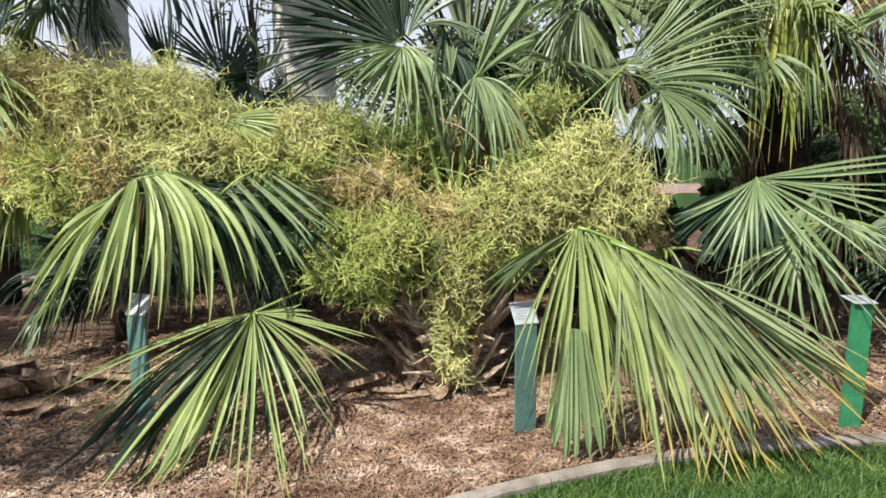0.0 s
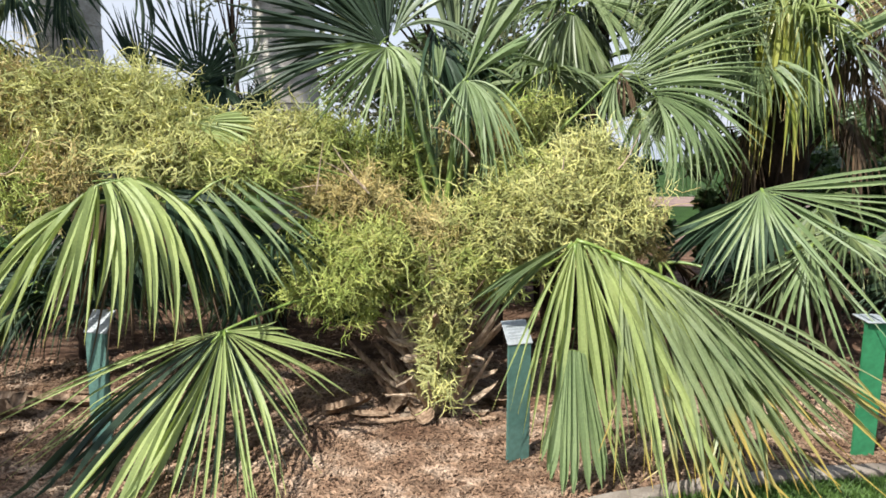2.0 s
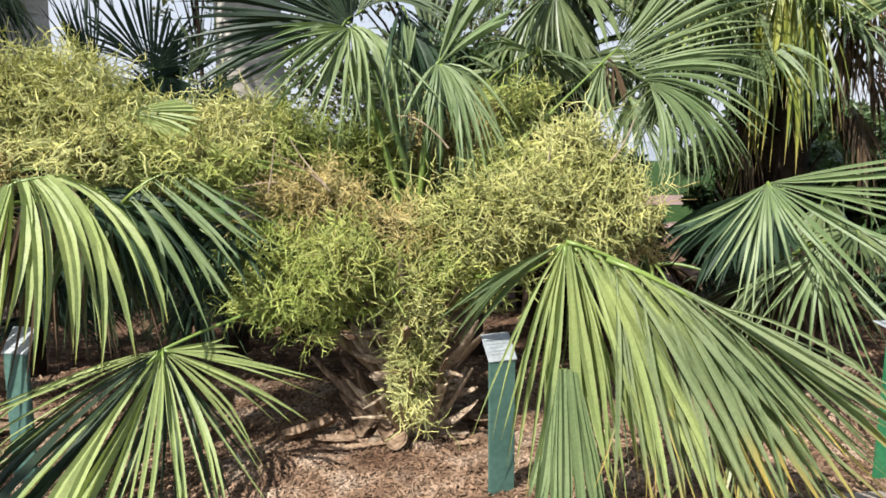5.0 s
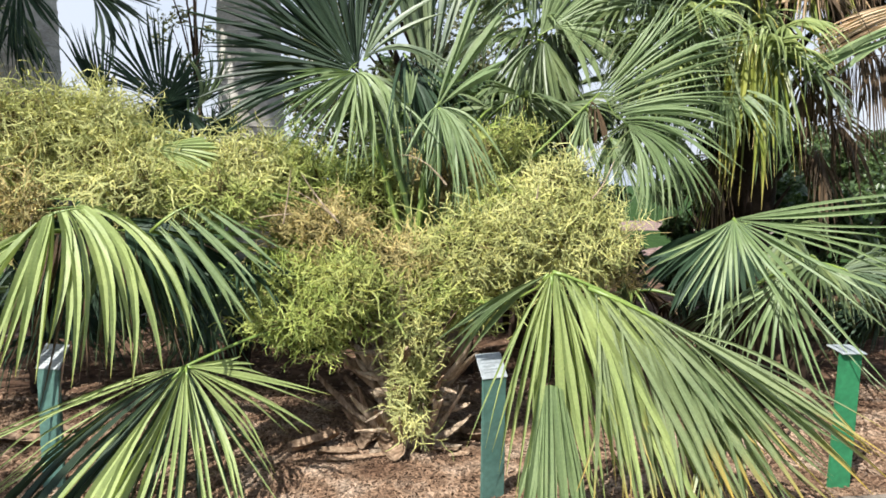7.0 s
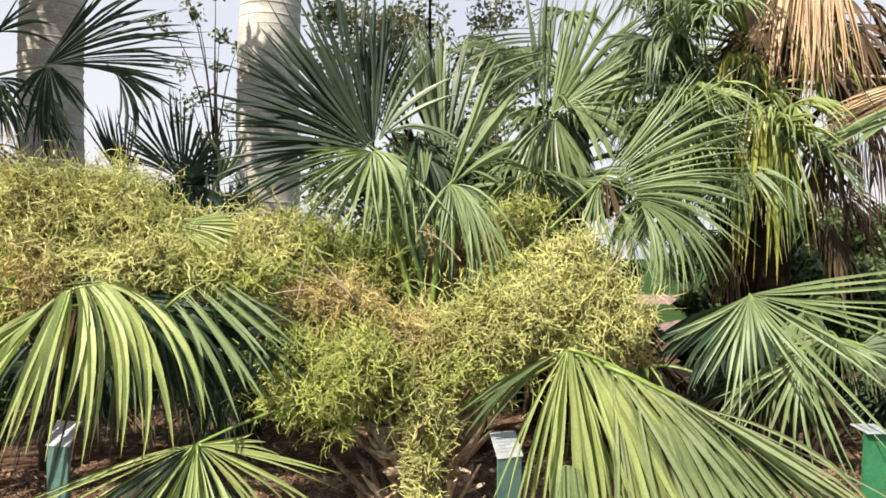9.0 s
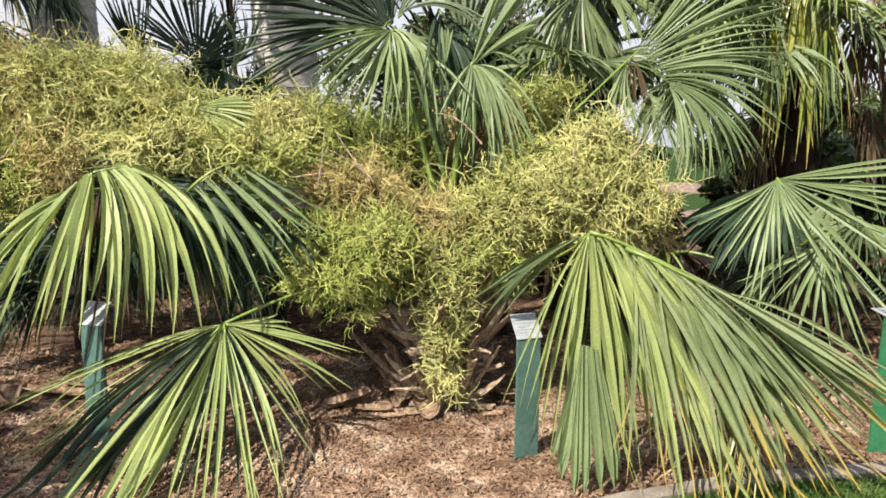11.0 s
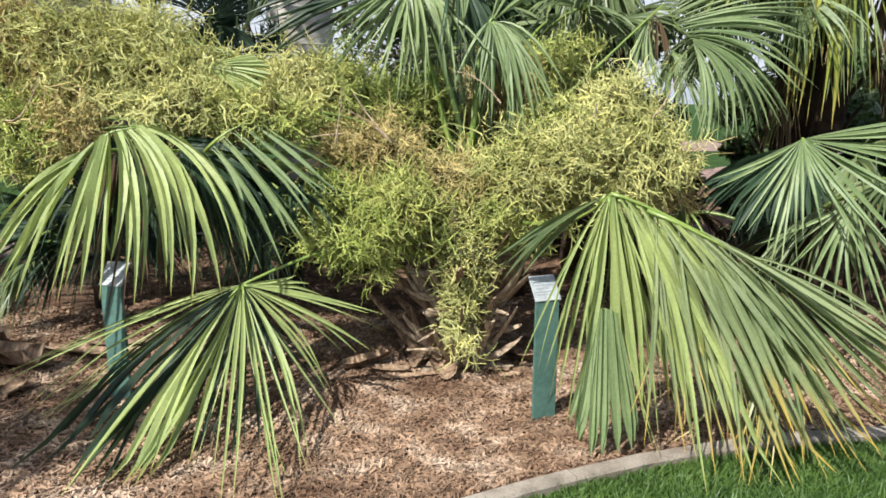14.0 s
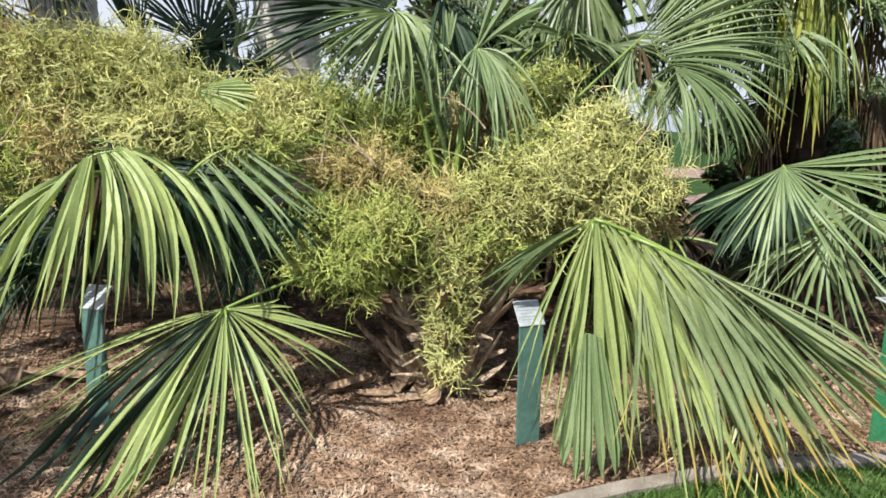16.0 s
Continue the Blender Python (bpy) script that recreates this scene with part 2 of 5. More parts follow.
# ---- fan leaves ----
DOWN = Vector((0, 0, -1))


def run(p, d, droop, s0, length, steps, hang=0.0, kink=2.0):
    pts = [p.copy()]
    for i in range(steps):
        s = s0 + (i + 0.5) / steps * (1 - s0)
        pull = droop * s ** 1.3 + hang * max(0.0, s - 0.5) ** 1.5 + (2.2 if s > kink else 0.0)
        p = p + (d + DOWN * pull).normalized() * (length / steps)
        pts.append(p.copy())
    return pts


def fan_frame(az, el, roll):
    az, el, roll = radians(az), radians(el), radians(roll)
    ax = Vector((math.cos(el) * math.sin(az), math.cos(el) * math.cos(az), math.sin(el)))
    s0 = Vector((math.cos(az), -math.sin(az), 0))
    n0 = s0.cross(ax)
    s = s0 * math.cos(roll) + n0 * math.sin(roll)
    return ax, s, s.cross(ax)


def blade_geo(rng, curve, side, width, split, reach, fold, bank=0.0, taper=1.0, begin=0.1):
    """One segment of a fan: a folded strip that widens to the split and tapers to its tip."""
    verts, faces, along = [], [], []
    n = len(curve) - 1
    twist = rng.gauss(0, 1.1)
    for i, p in enumerate(curve):
        f = i / n
        t = (curve[min(i + 1, n)] - curve[max(i - 1, 0)]).normalized()
        b = (side - t * side.dot(t))
        b = b.normalized() if b.length > 1e-4 else t.orthogonal().normalized()
        b = Matrix.Rotation(bank + twist * max(0.0, f - split), 3, t) @ b
        up = t.cross(b)
        if f <= split:
            w = width * (begin + (1 - begin) * f / split)
        else:
            x = (f - split) / (1 - split)
            w = width * (1 - x ** taper) * (1.0 if taper > 1 else 0.62 + 0.38 * max(0.0, 1 - 4 * x)) + 0.0012
        lift = fold * w
        verts += [p - b * (w / 2) + up * lift, p - up * lift, p + b * (w / 2) + up * lift]
        along += [f * reach] * 3
        if i:
            o = 3 * i
            faces += [(o - 3, o - 2, o + 1, o), (o - 2, o - 1, o + 2, o + 1)]
    return verts, faces, along


def fan_leaf(owner, mat, hub, az, el, roll, a0, a1, length, fall, droop, costa, cup, root=None, n=40, width=0.034, split=0.42,
             steps=8, seed=1, pieces=False, label="", ragged=0.08, rod=0.011, sag=0.12, shift=(0, 0, 0), via=None, hang=1.0, stretch=1.0, thin=None):
    """A fan leaf with its stalk, under its palm."""
    rng = random.Random(seed)
    hub = Vector(hub) + Vector(shift)
    length *= stretch
    ax, s, nrm = fan_frame(az, el, roll)
    rib = run(hub, ax, droop, 0, max(0.05, costa * length), 4)
    if root is not None:
        root = Vector(root)
        mid = hub + Vector(via) if via else (root + hub) / 2 + Vector((0, 0, sag)) - ax * 0.1
        stem = bend(root, mid, hub, 9)
        pts = stem + rib[1:]
        radii = [rod * 1.7 - rod * 0.7 * i / 8 for i in range(9)] + [rod * 0.8, rod * 0.6, rod * 0.4, rod * 0.2]
    else:
        pts, radii = rib, [rod, rod * 0.8, rod * 0.6, rod * 0.4, rod * 0.2]
    v, f = tube_geo(pts, radii, 6, 0.7)
    leaf = piece("leaf", mesh_of("leaf", v, f, [0.0] * len(v), True), STALK if mat not in (LEAF_TAN, LEAF_BROWN) else mat, owner, label)
    allv, allf, alla = [], [], []
    w1, w2, w3 = rng.uniform(0, 6.28), rng.uniform(0, 6.28), rng.uniform(0, 6.28)
    for i in range(n):
        th = radians(-a0 + (a0 + a1) * (i + rng.uniform(-0.35, 0.35)) / (n - 1))
        if thin and thin[0] < math.degrees(th) < thin[1] and rng.random() < thin[2]:
            continue
        tau = min(1.0, abs(th) / radians(a0 if th < 0 else a1))
        d = ax * math.cos(th) + s * math.sin(th) + nrm * (cup * (1 - math.cos(th)))
        d = d + nrm * (0.11 * math.sin(3.3 * th + w1) + 0.09 * math.sin(11 * th + w2) + rng.gauss(0, 0.05))
        d = (d + Vector((rng.gauss(0, 0.05), rng.gauss(0, 0.05), rng.gauss(0, 0.05)))).normalized()
        u = costa * (1 - tau)
        base = run(hub, ax, droop, 0, max(1e-4, u * length), 4)[-1] if u > 0.01 else hub
        ln = length * (1 - fall * tau * tau) * (1 - 0.6 * u) * (1 - abs(rng.gauss(0, ragged)))
        curve = run(base, d, droop * rng.uniform(0.55, 1.5), u, ln, steps, hang * rng.uniform(0.0, 2.2) * min(1.0, droop + 0.3), rng.uniform(0.45, 0.8) if rng.random() < 0.1 else 2.0)
        side = s * math.cos(th) - ax * math.sin(th)
        v, f, a = blade_geo(rng, curve, side, width * rng.uniform(0.6, 1.25), split * rng.uniform(0.8, 1.2), 1.0, 0.33, 0.45 * math.sin(5 * th + w3) + rng.gauss(0, 0.2))
        if pieces:
            piece("leaf_segment", mesh_of("leaf_segment", v, f, a), mat, leaf)
        else:
            o = len(allv)
            allv += v
            alla += a
            allf += [tuple(k + o for k in q) for q in f]
    if not pieces:
        piece("blade", mesh_of("blade", allv, allf, alla), mat, leaf)
    return leaf


def along_line(points, s):
    """The place at share s of a smooth line through points."""
    k = s * (len(points) - 1)
    i = min(int(k), len(points) - 2)
    f = k - i
    p0, p1, p2, p3 = (Vector(points[min(max(j, 0), len(points) - 1)]) for j in (i - 1, i, i + 1, i + 2))
    return 0.5 * (2 * p1 + (p2 - p0) * f + (2 * p0 - 5 * p1 + 4 * p2 - p3) * f * f + (3 * p1 - p0 - 3 * p2 + p3) * f ** 3)


def draped_leaf(owner, mats, rib, shoulder, tips, n=30, split=0.4, width=None, fill=1.0, seed=1, ragged=0.08, root=None, via=None, sag=0.1,
                rod=0.011, turn_at=2.0, bank=0.0, pleat=0.2, steps=8, loose=1.0, begin=0.1, label=""):
    """A fan leaf whose segments leave the rib, bend over a shoulder line and end on a line of tips. Past turn_at the second material takes over."""
    rng = random.Random(seed)
    hub = Vector(rib[0])
    far = along_line(rib, 1.0)
    line = [along_line(rib, i / 4) for i in range(5)] if (far - hub).length > 0.03 else [hub, hub + (Vector(tips[len(tips) // 2]) - hub) * 0.08]
    radii = [rod * (1 - 0.8 * i / (len(line) - 1)) for i in range(len(line))]
    if root is not None:
        root = Vector(root)
        mid = hub + Vector(via) if via else (root + hub) / 2 + Vector((0, 0, sag))
        line = bend(root, mid, hub, 9) + line[1:]
        radii = [rod * (1.7 - 0.7 * i / 8) for i in range(9)] + radii[1:]
    v, f = tube_geo(line, radii, 6, 0.7)
    dead = mats[0] in (LEAF_TAN, LEAF_BROWN)
    leaf = piece("leaf", mesh_of("leaf", v, f, [0.0] * len(v), True), mats[0] if dead else STALK, owner, label)
    wave = rng.uniform(0, 6.28)

    def three(s):
        return along_line(rib, s), along_line(shoulder, s), along_line(tips, s)
    for i in range(n):
        s = min(1.0, max(0.0, (i + 0.5 + rng.uniform(-0.4, 0.4) * loose + 0.7 * math.sin(2.1 * i + wave)) / n))
        b, c, t = three(s)
        gap = [bend(*three(min(1.0, max(0.0, s + e))), 9)[max(1, round(8 * split))] for e in (-0.5 / n, 0.5 / n)]
        side = along_line(tips, min(1.0, s + 0.02)) - along_line(tips, max(0.0, s - 0.02))
        reach = (t - b).length
        short = 1.1 - abs(rng.gauss(0, ragged))
        out = side.cross(t - b).normalized() * (rng.gauss(0, 0.018) + 0.012 * math.sin(9 * s + wave)) * reach
        t = b + (t - b) * short + out * loose + Vector((rng.gauss(0, 0.03), rng.gauss(0, 0.03), rng.gauss(0, 0.02))) * (reach * loose)
        t.z = max(t.z, 0.03)
        c = b + (c - b) * (0.5 + 0.5 * short) + out * (0.5 * loose) + Vector((rng.gauss(0, 0.02), rng.gauss(0, 0.02), rng.gauss(0, 0.02))) * (reach * loose)
        curve = bend(b, c, t, steps + 1)
        if rng.random() < 0.3:
            for k in range(steps - 2, steps + 1):
                curve[k] = curve[k] + DOWN * (0.02 * (k - steps + 3) * reach)
                curve[k].z = max(curve[k].z, 0.03)
        w = (width * rng.uniform(0.65, 1.2)) if width else max(0.012, (gap[1] - gap[0]).length) * fill * rng.uniform(0.85, 1.15)
        v, f, a = blade_geo(rng, curve, side.normalized(), w, split * rng.uniform(0.85, 1.15), 1.0, pleat, bank + 0.25 * math.sin(7 * s + wave) + rng.gauss(0, 0.25 * loose), 2.0, begin)
        mat = mats[-1] if s + rng.gauss(0, 0.12) > turn_at else mats[0]
        piece("leaf_segment", mesh_of("leaf_segment", v, f, a), mat, leaf)
    return leaf


# ---- flower sprays ----


def spray_geo(rng, verts, faces, along, p, d, length, radius, twigs):
    """A crooked twig with short side twigs."""
    def strand(p, d, ln, r, steps, wob):
        base = len(verts)
        pts = [p.copy()]
        for i in range(steps):
            d = (d + Vector((rng.gauss(0, wob), rng.gauss(0, wob), rng.gauss(0, wob) - 0.04))).normalized()
            p = p + d * (ln / steps)
            pts.append(p.copy())
        for i, q in enumerate(pts):
            t = (pts[min(i + 1, steps)] - pts[max(i - 1, 0)]).normalized()
            a = t.orthogonal().normalized()
            b = t.cross(a)
            w = r * (1 - 0.35 * i / steps)
            verts.extend((q + a * w, q - a * (w * 0.5) + b * (w * 0.87), q - a * (w * 0.5) - b * (w * 0.87)))
            along.extend((i / steps,) * 3)
            if i:
                o = base + 3 * i
                for k in range(3):
                    k2 = (k + 1) % 3
                    faces.append((o - 3 + k, o - 3 + k2, o + k2, o + k))
        return pts
    pts = strand(p, d, length, radius, 5, 0.42)
    for i in range(twigs):
        q = pts[1 + i % 4]
        dd = (d + Vector((rng.gauss(0, 1.1), rng.gauss(0, 1.1), rng.gauss(0, 1.1)))).normalized()
        strand(q, dd, length * rng.uniform(0.35, 0.8), radius * 0.85, 3, 0.36)


def flower_cluster(owner, mat, centre, radii, count, seed, size=0.11, radius=0.0032):
    """A tangle of crooked flower twigs; the inner ones are coloured dark for inner shade."""
    rng = random.Random(seed)
    c = Vector(centre)
    # old: inner twigs, coloured for the shade inside the head
    fresh, old = ([], [], []), ([], [], [])
    for _ in range(int(count * 1.2)):
        u = Vector((rng.gauss(0, 1), rng.gauss(0, 1), rng.gauss(0, 1))).normalized()
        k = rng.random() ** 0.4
        wob = 1.05 + 0.7 * noise.noise(u * 2.3 + Vector((seed, 0, 0)))
        p = c + Vector((u.x * radii[0], u.y * radii[1], u.z * radii[2])) * (k * wob)
        d = (u * 0.3 + Vector((rng.gauss(0, 0.6), rng.gauss(0, 0.6), rng.gauss(0, 0.6)))).normalized()
        long = 1.0
        if k > 0.85 and rng.random() < 0.12:
            d, long = (u * 0.8 + Vector((rng.gauss(0, 0.4), rng.gauss(0, 0.4), 0.35 + rng.gauss(0, 0.4)))).normalized(), 1.7
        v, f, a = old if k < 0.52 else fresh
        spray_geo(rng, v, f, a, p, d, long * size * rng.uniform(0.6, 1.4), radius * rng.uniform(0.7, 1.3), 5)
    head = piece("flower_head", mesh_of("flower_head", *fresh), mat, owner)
    piece("spent_spray", mesh_of("spent_spray", *old), FLOWER_INNER_SHADE, head, "inner twigs coloured brown for the shade inside the flower head")
    return head


# ---- setting ----


def kerb_y(x):
    u = min(1.7, max(-1.4, x))
    return 2.807 + 0.563 * u - 0.131 * u * u + (0.563 - 0.262 * u) * (x - u)


def rise(x, y):
    return 0.018 * noise.noise(Vector((x * 1.3, y * 1.3, 0.0))) + 0.008 * noise.noise(Vector((x * 6, y * 6, 3.0)))


def sheet(name, x0, x1, y0, y1, nx, ny, height, mat, label, category, keep=None):
    verts, faces = [], []
    for j in range(ny + 1):
        for i in range(nx + 1):
            x, y = x0 + (x1 - x0) * i / nx, y0 + (y1 - y0) * j / ny
            verts.append((x, y, height(x, y)))
    for j in range(ny):
        for i in range(nx):
            o = j * (nx + 1) + i
            cx, cy = x0 + (x1 - x0) * (i + 0.5) / nx, y0 + (y1 - y0) * (j + 0.5) / ny
            if keep is None or keep(cx, cy):
                faces.append((o, o + 1, o + nx + 2, o + nx + 1))
    ob = piece(name, mesh_of(name, verts, faces, None, True), mat)
    return tagged(ob, label, category, kind="structure")


def path_y(x):
    return 8.4 + 0.30 * x + 0.74 * (math.hypot(max(0.0, x), 0.6) - 0.6)


sheet("ground", -400, 400, -300, 900, 40, 60, lambda x, y: -0.03, LAWN, "green mown lawn reaching to the horizon", "lawn")


def glossy(nt, out):
    p = node(nt, "ShaderNodeBsdfPrincipled", Roughness=0.12)
    p.inputs["Base Color"].default_value = (0.10, 0.14, 0.16, 1)
    nt.links.new(bump(nt, noise_tex(nt, 1.5, 3, stretch=(1, 4, 1)), 0.25, 0.1), p.inputs["Normal"])
    nt.links.new(p.outputs[0], out.inputs[0])


WATER = material("lake_water", glossy)
sheet("water", -300, 300, 55, 700, 2, 2, lambda x, y: -0.02, WATER, "pale lake reflecting the bright sky", "water")
sheet("path_far", 1.5, 16, 17.5, 20.5, 30, 6, lambda x, y: -0.02, PAVER, "pinkish walkway far across the lawn", "path")


def bed():
    """Mulch bed: a sheet whose front edge follows the kerb."""
    verts, faces = [], []
    nx, ny = 170, 130
    for j in range(ny + 1):
        for i in range(nx + 1):
            x = -7.0 + 13.0 * i / nx
            y0, y1 = kerb_y(x) + 0.02, path_y(x) - 0.55
            y = y0 + (y1 - y0) * (j / ny) ** 1.4
            verts.append((x, y, rise(x, y)))
    for j in range(ny):
        for i in range(nx):
            o = j * (nx + 1) + i
            faces.append((o, o + 1, o + nx + 2, o + nx + 1))
    return tagged(piece("mulch_bed", mesh_of("mulch_bed", verts, faces, None, True), MULCH),
                  "reddish brown bark mulch over the planting bed", "mulch bed", kind="structure")


bed()


def kerb():
    """Low concrete edging in cast lengths along the bed."""
    holder = thing("kerb", "weathered grey concrete edging between mulch and lawn", "kerb", kind="structure")
    rng = random.Random(3)
    x = -7.0
    while x < 6.0:
        ln = 0.62
        bm = bmesh.new()
        n = 7
        rows = []
        for i in range(n):
            xx = x + (ln - 0.006) * i / (n - 1)
            yy = kerb_y(xx)
            sl = (kerb_y(xx + 0.01) - kerb_y(xx - 0.01)) / 0.02
            nx, ny = -sl / math.hypot(1, sl), 1 / math.hypot(1, sl)
            prof = ((-0.038, -0.09), (-0.037, 0.014), (-0.028, 0.025), (0.028, 0.028), (0.037, 0.016), (0.038, -0.09))
            h = rng.uniform(-0.003, 0.003)
            rows.append([bm.verts.new((xx + nx * a + rng.gauss(0, 0.0015), yy + ny * a + rng.gauss(0, 0.0015), b + h)) for a, b in prof])
        for r, q in zip(rows[:-1], rows[1:]):
            for k in range(5):
                bm.faces.new((r[k], r[k + 1], q[k + 1], q[k]))
        bm.faces.new(rows[0][::-1])
        bm.faces.new(rows[-1])
        bmesh.ops.recalc_face_normals(bm, faces=bm.faces)
        part("kerb_length", bm, KERB, holder)
        x += ln


kerb()


def path():
    """Brick path behind the bed: joint bed with rows of pavers."""
    verts, faces = [], []
    n = 60
    for i in range(n + 1):
        x = -9 + 20.0 * i / n
        verts += [(x, path_y(x) - 0.55, -0.012), (x, path_y(x) + 0.75, -0.012)]
        if i:
            o = 2 * i
            faces.append((o - 2, o, o + 1, o - 1))
    holder = tagged(piece("path", mesh_of("path", verts, faces), JOINT), "pinkish brick garden path behind the planting bed", "path", kind="structure")
    rng = random.Random(9)
    bm = bmesh.new()
    bmesh.ops.create_cube(bm, size=1.0)
    bmesh.ops.scale(bm, vec=(0.30, 0.118, 0.03), verts=bm.verts)
    bmesh.ops.bevel(bm, geom=[e for e in bm.edges if abs(e.verts[0].co.z - e.verts[1].co.z) < 1e-4 and e.verts[0].co.z > 0], offset=0.008, segments=1, affect="EDGES")
    me = bpy.data.meshes.new("paver")
    bm.to_mesh(me)
    bm.free()
    me.materials.append(PAVER)
    count = 0
    for x0, x1 in ((-5.2, -3.2), (2.9, 5.6)):
        x = x0
        while x < x1 and count < 290:
            for r in range(10):
                ob = new("paver", me)
                xx = x + (0.16 if r % 2 else 0)
                sl = math.atan((path_y(xx + 0.1) - path_y(xx - 0.1)) / 0.2)
                ob.matrix_world = pose(xx, path_y(xx) - 0.49 + 0.128 * r, -0.006 + rng.uniform(-0.003, 0.003), 0, 0, math.degrees(sl))
                ob.parent = holder
                count += 1
            x += 0.32


# ---- the flowering fan palm ----
CROWN = Vector((0.06, 4.36, 0.86))


def boots(owner, base, top, r0, r1, count, seed, mat, spread=0.35, ln=(0.16, 0.34)):
    """Split, curling stubs of old leaf stalks round a trunk, each a piece."""
    rng = random.Random(seed)
    base, top = Vector(base), Vector(top)
    for i in range(count):
        f = rng.uniform(0.02, 0.95)
        a = rng.uniform(0, 2 * math.pi)
        out = Vector((math.cos(a), math.sin(a), 0))
        p = base.lerp(top, f) + out * (r0 + (r1 - r0) * f) * 0.9
        l = rng.uniform(*ln)
        tip = p + out * l * rng.uniform(0.25, 0.3 + spread) + Vector((rng.gauss(0, 0.03), rng.gauss(0, 0.03), l * rng.uniform(0.5, 0.95)))
        mid = p.lerp(tip, 0.5) + out * rng.uniform(0.0, 0.06)
        pts = bend(p - Vector((0, 0, 0.04)), mid, tip, 5)
        w = rng.uniform(0.022, 0.045)
        v, fc = tube_geo(pts, [w, w * 0.9, w * 0.75, w * 0.6, w * rng.uniform(0.1, 0.4)], 6, 0.38)
        piece("leaf_base", mesh_of("leaf_base", v, fc), mat, owner)


def trunk(owner, base, top, r0, r1, mat, seed=1, rings=14, sides=18, bumpy=0.15, lean=(0, 0, 0)):
    rng = random.Random(seed)
    base, top = Vector(base), Vector(top)
    pts = bend(base, (base + top) / 2 + Vector(lean), top, rings)
    v, f = tube_geo(pts, [(r0 + (r1 - r0) * (i / (rings - 1))) * (1 + rng.gauss(0, bumpy * 0.3)) for i in range(rings)], sides)
    v = [p + Vector((rng.gauss(0, 1), rng.gauss(0, 1), rng.gauss(0, 1))) * bumpy * 0.06 * r0 * 3 for p in v]
    return piece("trunk", mesh_of("trunk", v, f, None, True), mat, owner)


palm = thing("fan_palm", "short flowering fan palm with drooping yellow-green leaves", "palm")


def claws(owner, base, turns, seed, mat):
    """Old split leaf bases that curl out and up from a trunk's foot."""
    rng = random.Random(seed)
    for a in turns:
        a = radians(a + rng.gauss(0, 6))
        out = Vector((math.sin(a), math.cos(a), 0))
        z = rng.uniform(0.0, 0.62)
        l = rng.uniform(0.10, 0.24)
        p = Vector(base) + out * 0.10 + Vector((0, 0, z))
        lift = rng.uniform(-0.1, 1.0)
        pts = bend(p, p + out * l * 0.6 + Vector((rng.gauss(0, 0.03), rng.gauss(0, 0.03), l * lift * 0.3)), p + out * l * rng.uniform(0.6, 1.0) + Vector((rng.gauss(0, 0.05), rng.gauss(0, 0.05), l * lift)), 7)
        w = rng.uniform(0.02, 0.044)
        v, f = tube_geo(pts, [w * 0.9, w, w * rng.uniform(0.7, 1.0), w * 0.75, w * rng.uniform(0.4, 0.8), w * 0.4, w * 0.12], 7, rng.uniform(0.25, 0.6))
        v = [q + Vector((rng.gauss(0, 0.003), rng.gauss(0, 0.003), rng.gauss(0, 0.003))) for q in v]
        piece("leaf_base", mesh_of("leaf_base", v, f), mat, owner, "pale split leaf base curling outward")


claws(palm, (0.03, 4.24, 0.0), (280, 265, 250, 238, 225, 290, 262, 244, 230, 215, 275, 258, 248, 236, 285, 268, 100, 92, 104, 116, 128, 112, 124, 136, 150, 108, 120, 95, 140, 160, 200, 270, 255, 240, 228, 105, 118, 130, 145, 98, 126), 4, BARK_PALE)
trunk(palm, (0.03, 4.32, -0.05), (0.06, 4.40, 0.95), 0.10, 0.13, BARK, 2)
boots(palm, (0.07, 4.24, 0.0), (0.12, 4.28, 0.70), 0.11, 0.17, 44, 7, BARK_PALE, spread=0.4, ln=(0.2, 0.38))
boots(palm, (0.03, 4.30, 0.0), (0.06, 4.38, 0.75), 0.13, 0.15, 80, 5, BARK, spread=0.7, ln=(0.18, 0.40))
# leaves added to block sun from the ground by the stump, coloured dark
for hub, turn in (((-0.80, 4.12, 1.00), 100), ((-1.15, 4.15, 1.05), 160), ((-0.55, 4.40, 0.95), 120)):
    fan_leaf(palm, LEAF_SHADE_DARK, hub, az=turn, el=-8, roll=0, a0=85, a1=85, length=0.5, fall=0.2, droop=0.5, costa=0.1, cup=0.1, n=34, width=0.04, split=0.4, seed=turn, ragged=0.1, root=CROWN)
# under-leaves; shade from the leaves above is put into their colour
fan_leaf(palm, LEAF_SHADE_DARK, (-1.336, 3.950, 1.163), az=132.2, el=-46.7, roll=-27.5, a0=51, a1=40, length=0.671, fall=0.00, droop=0.98, costa=0.09, cup=0.06, shift=(0.25, 0.12, -0.02), n=30, width=0.036, split=0.3, seed=32, ragged=0.2)
fan_leaf(palm, LEAF_SHADE_DARK, (-1.336, 3.950, 1.163), az=132.2, el=-46.7, roll=-27.5, a0=51, a1=40, length=0.671, fall=0.00, droop=0.98, costa=0.09, cup=0.06, shift=(-0.30, 0.2, -0.05), n=30, width=0.036, split=0.3, seed=33, ragged=0.2)
fan_leaf(palm, LEAF_BLUE, (0.166, 4.700, 1.862), az=-18.6, el=83.3, roll=-9.6, a0=18, a1=19, length=1.029, fall=0.17, droop=0.21, costa=0.12, cup=-0.11, root=CROWN, n=30, width=0.034, split=0.6, seed=20)
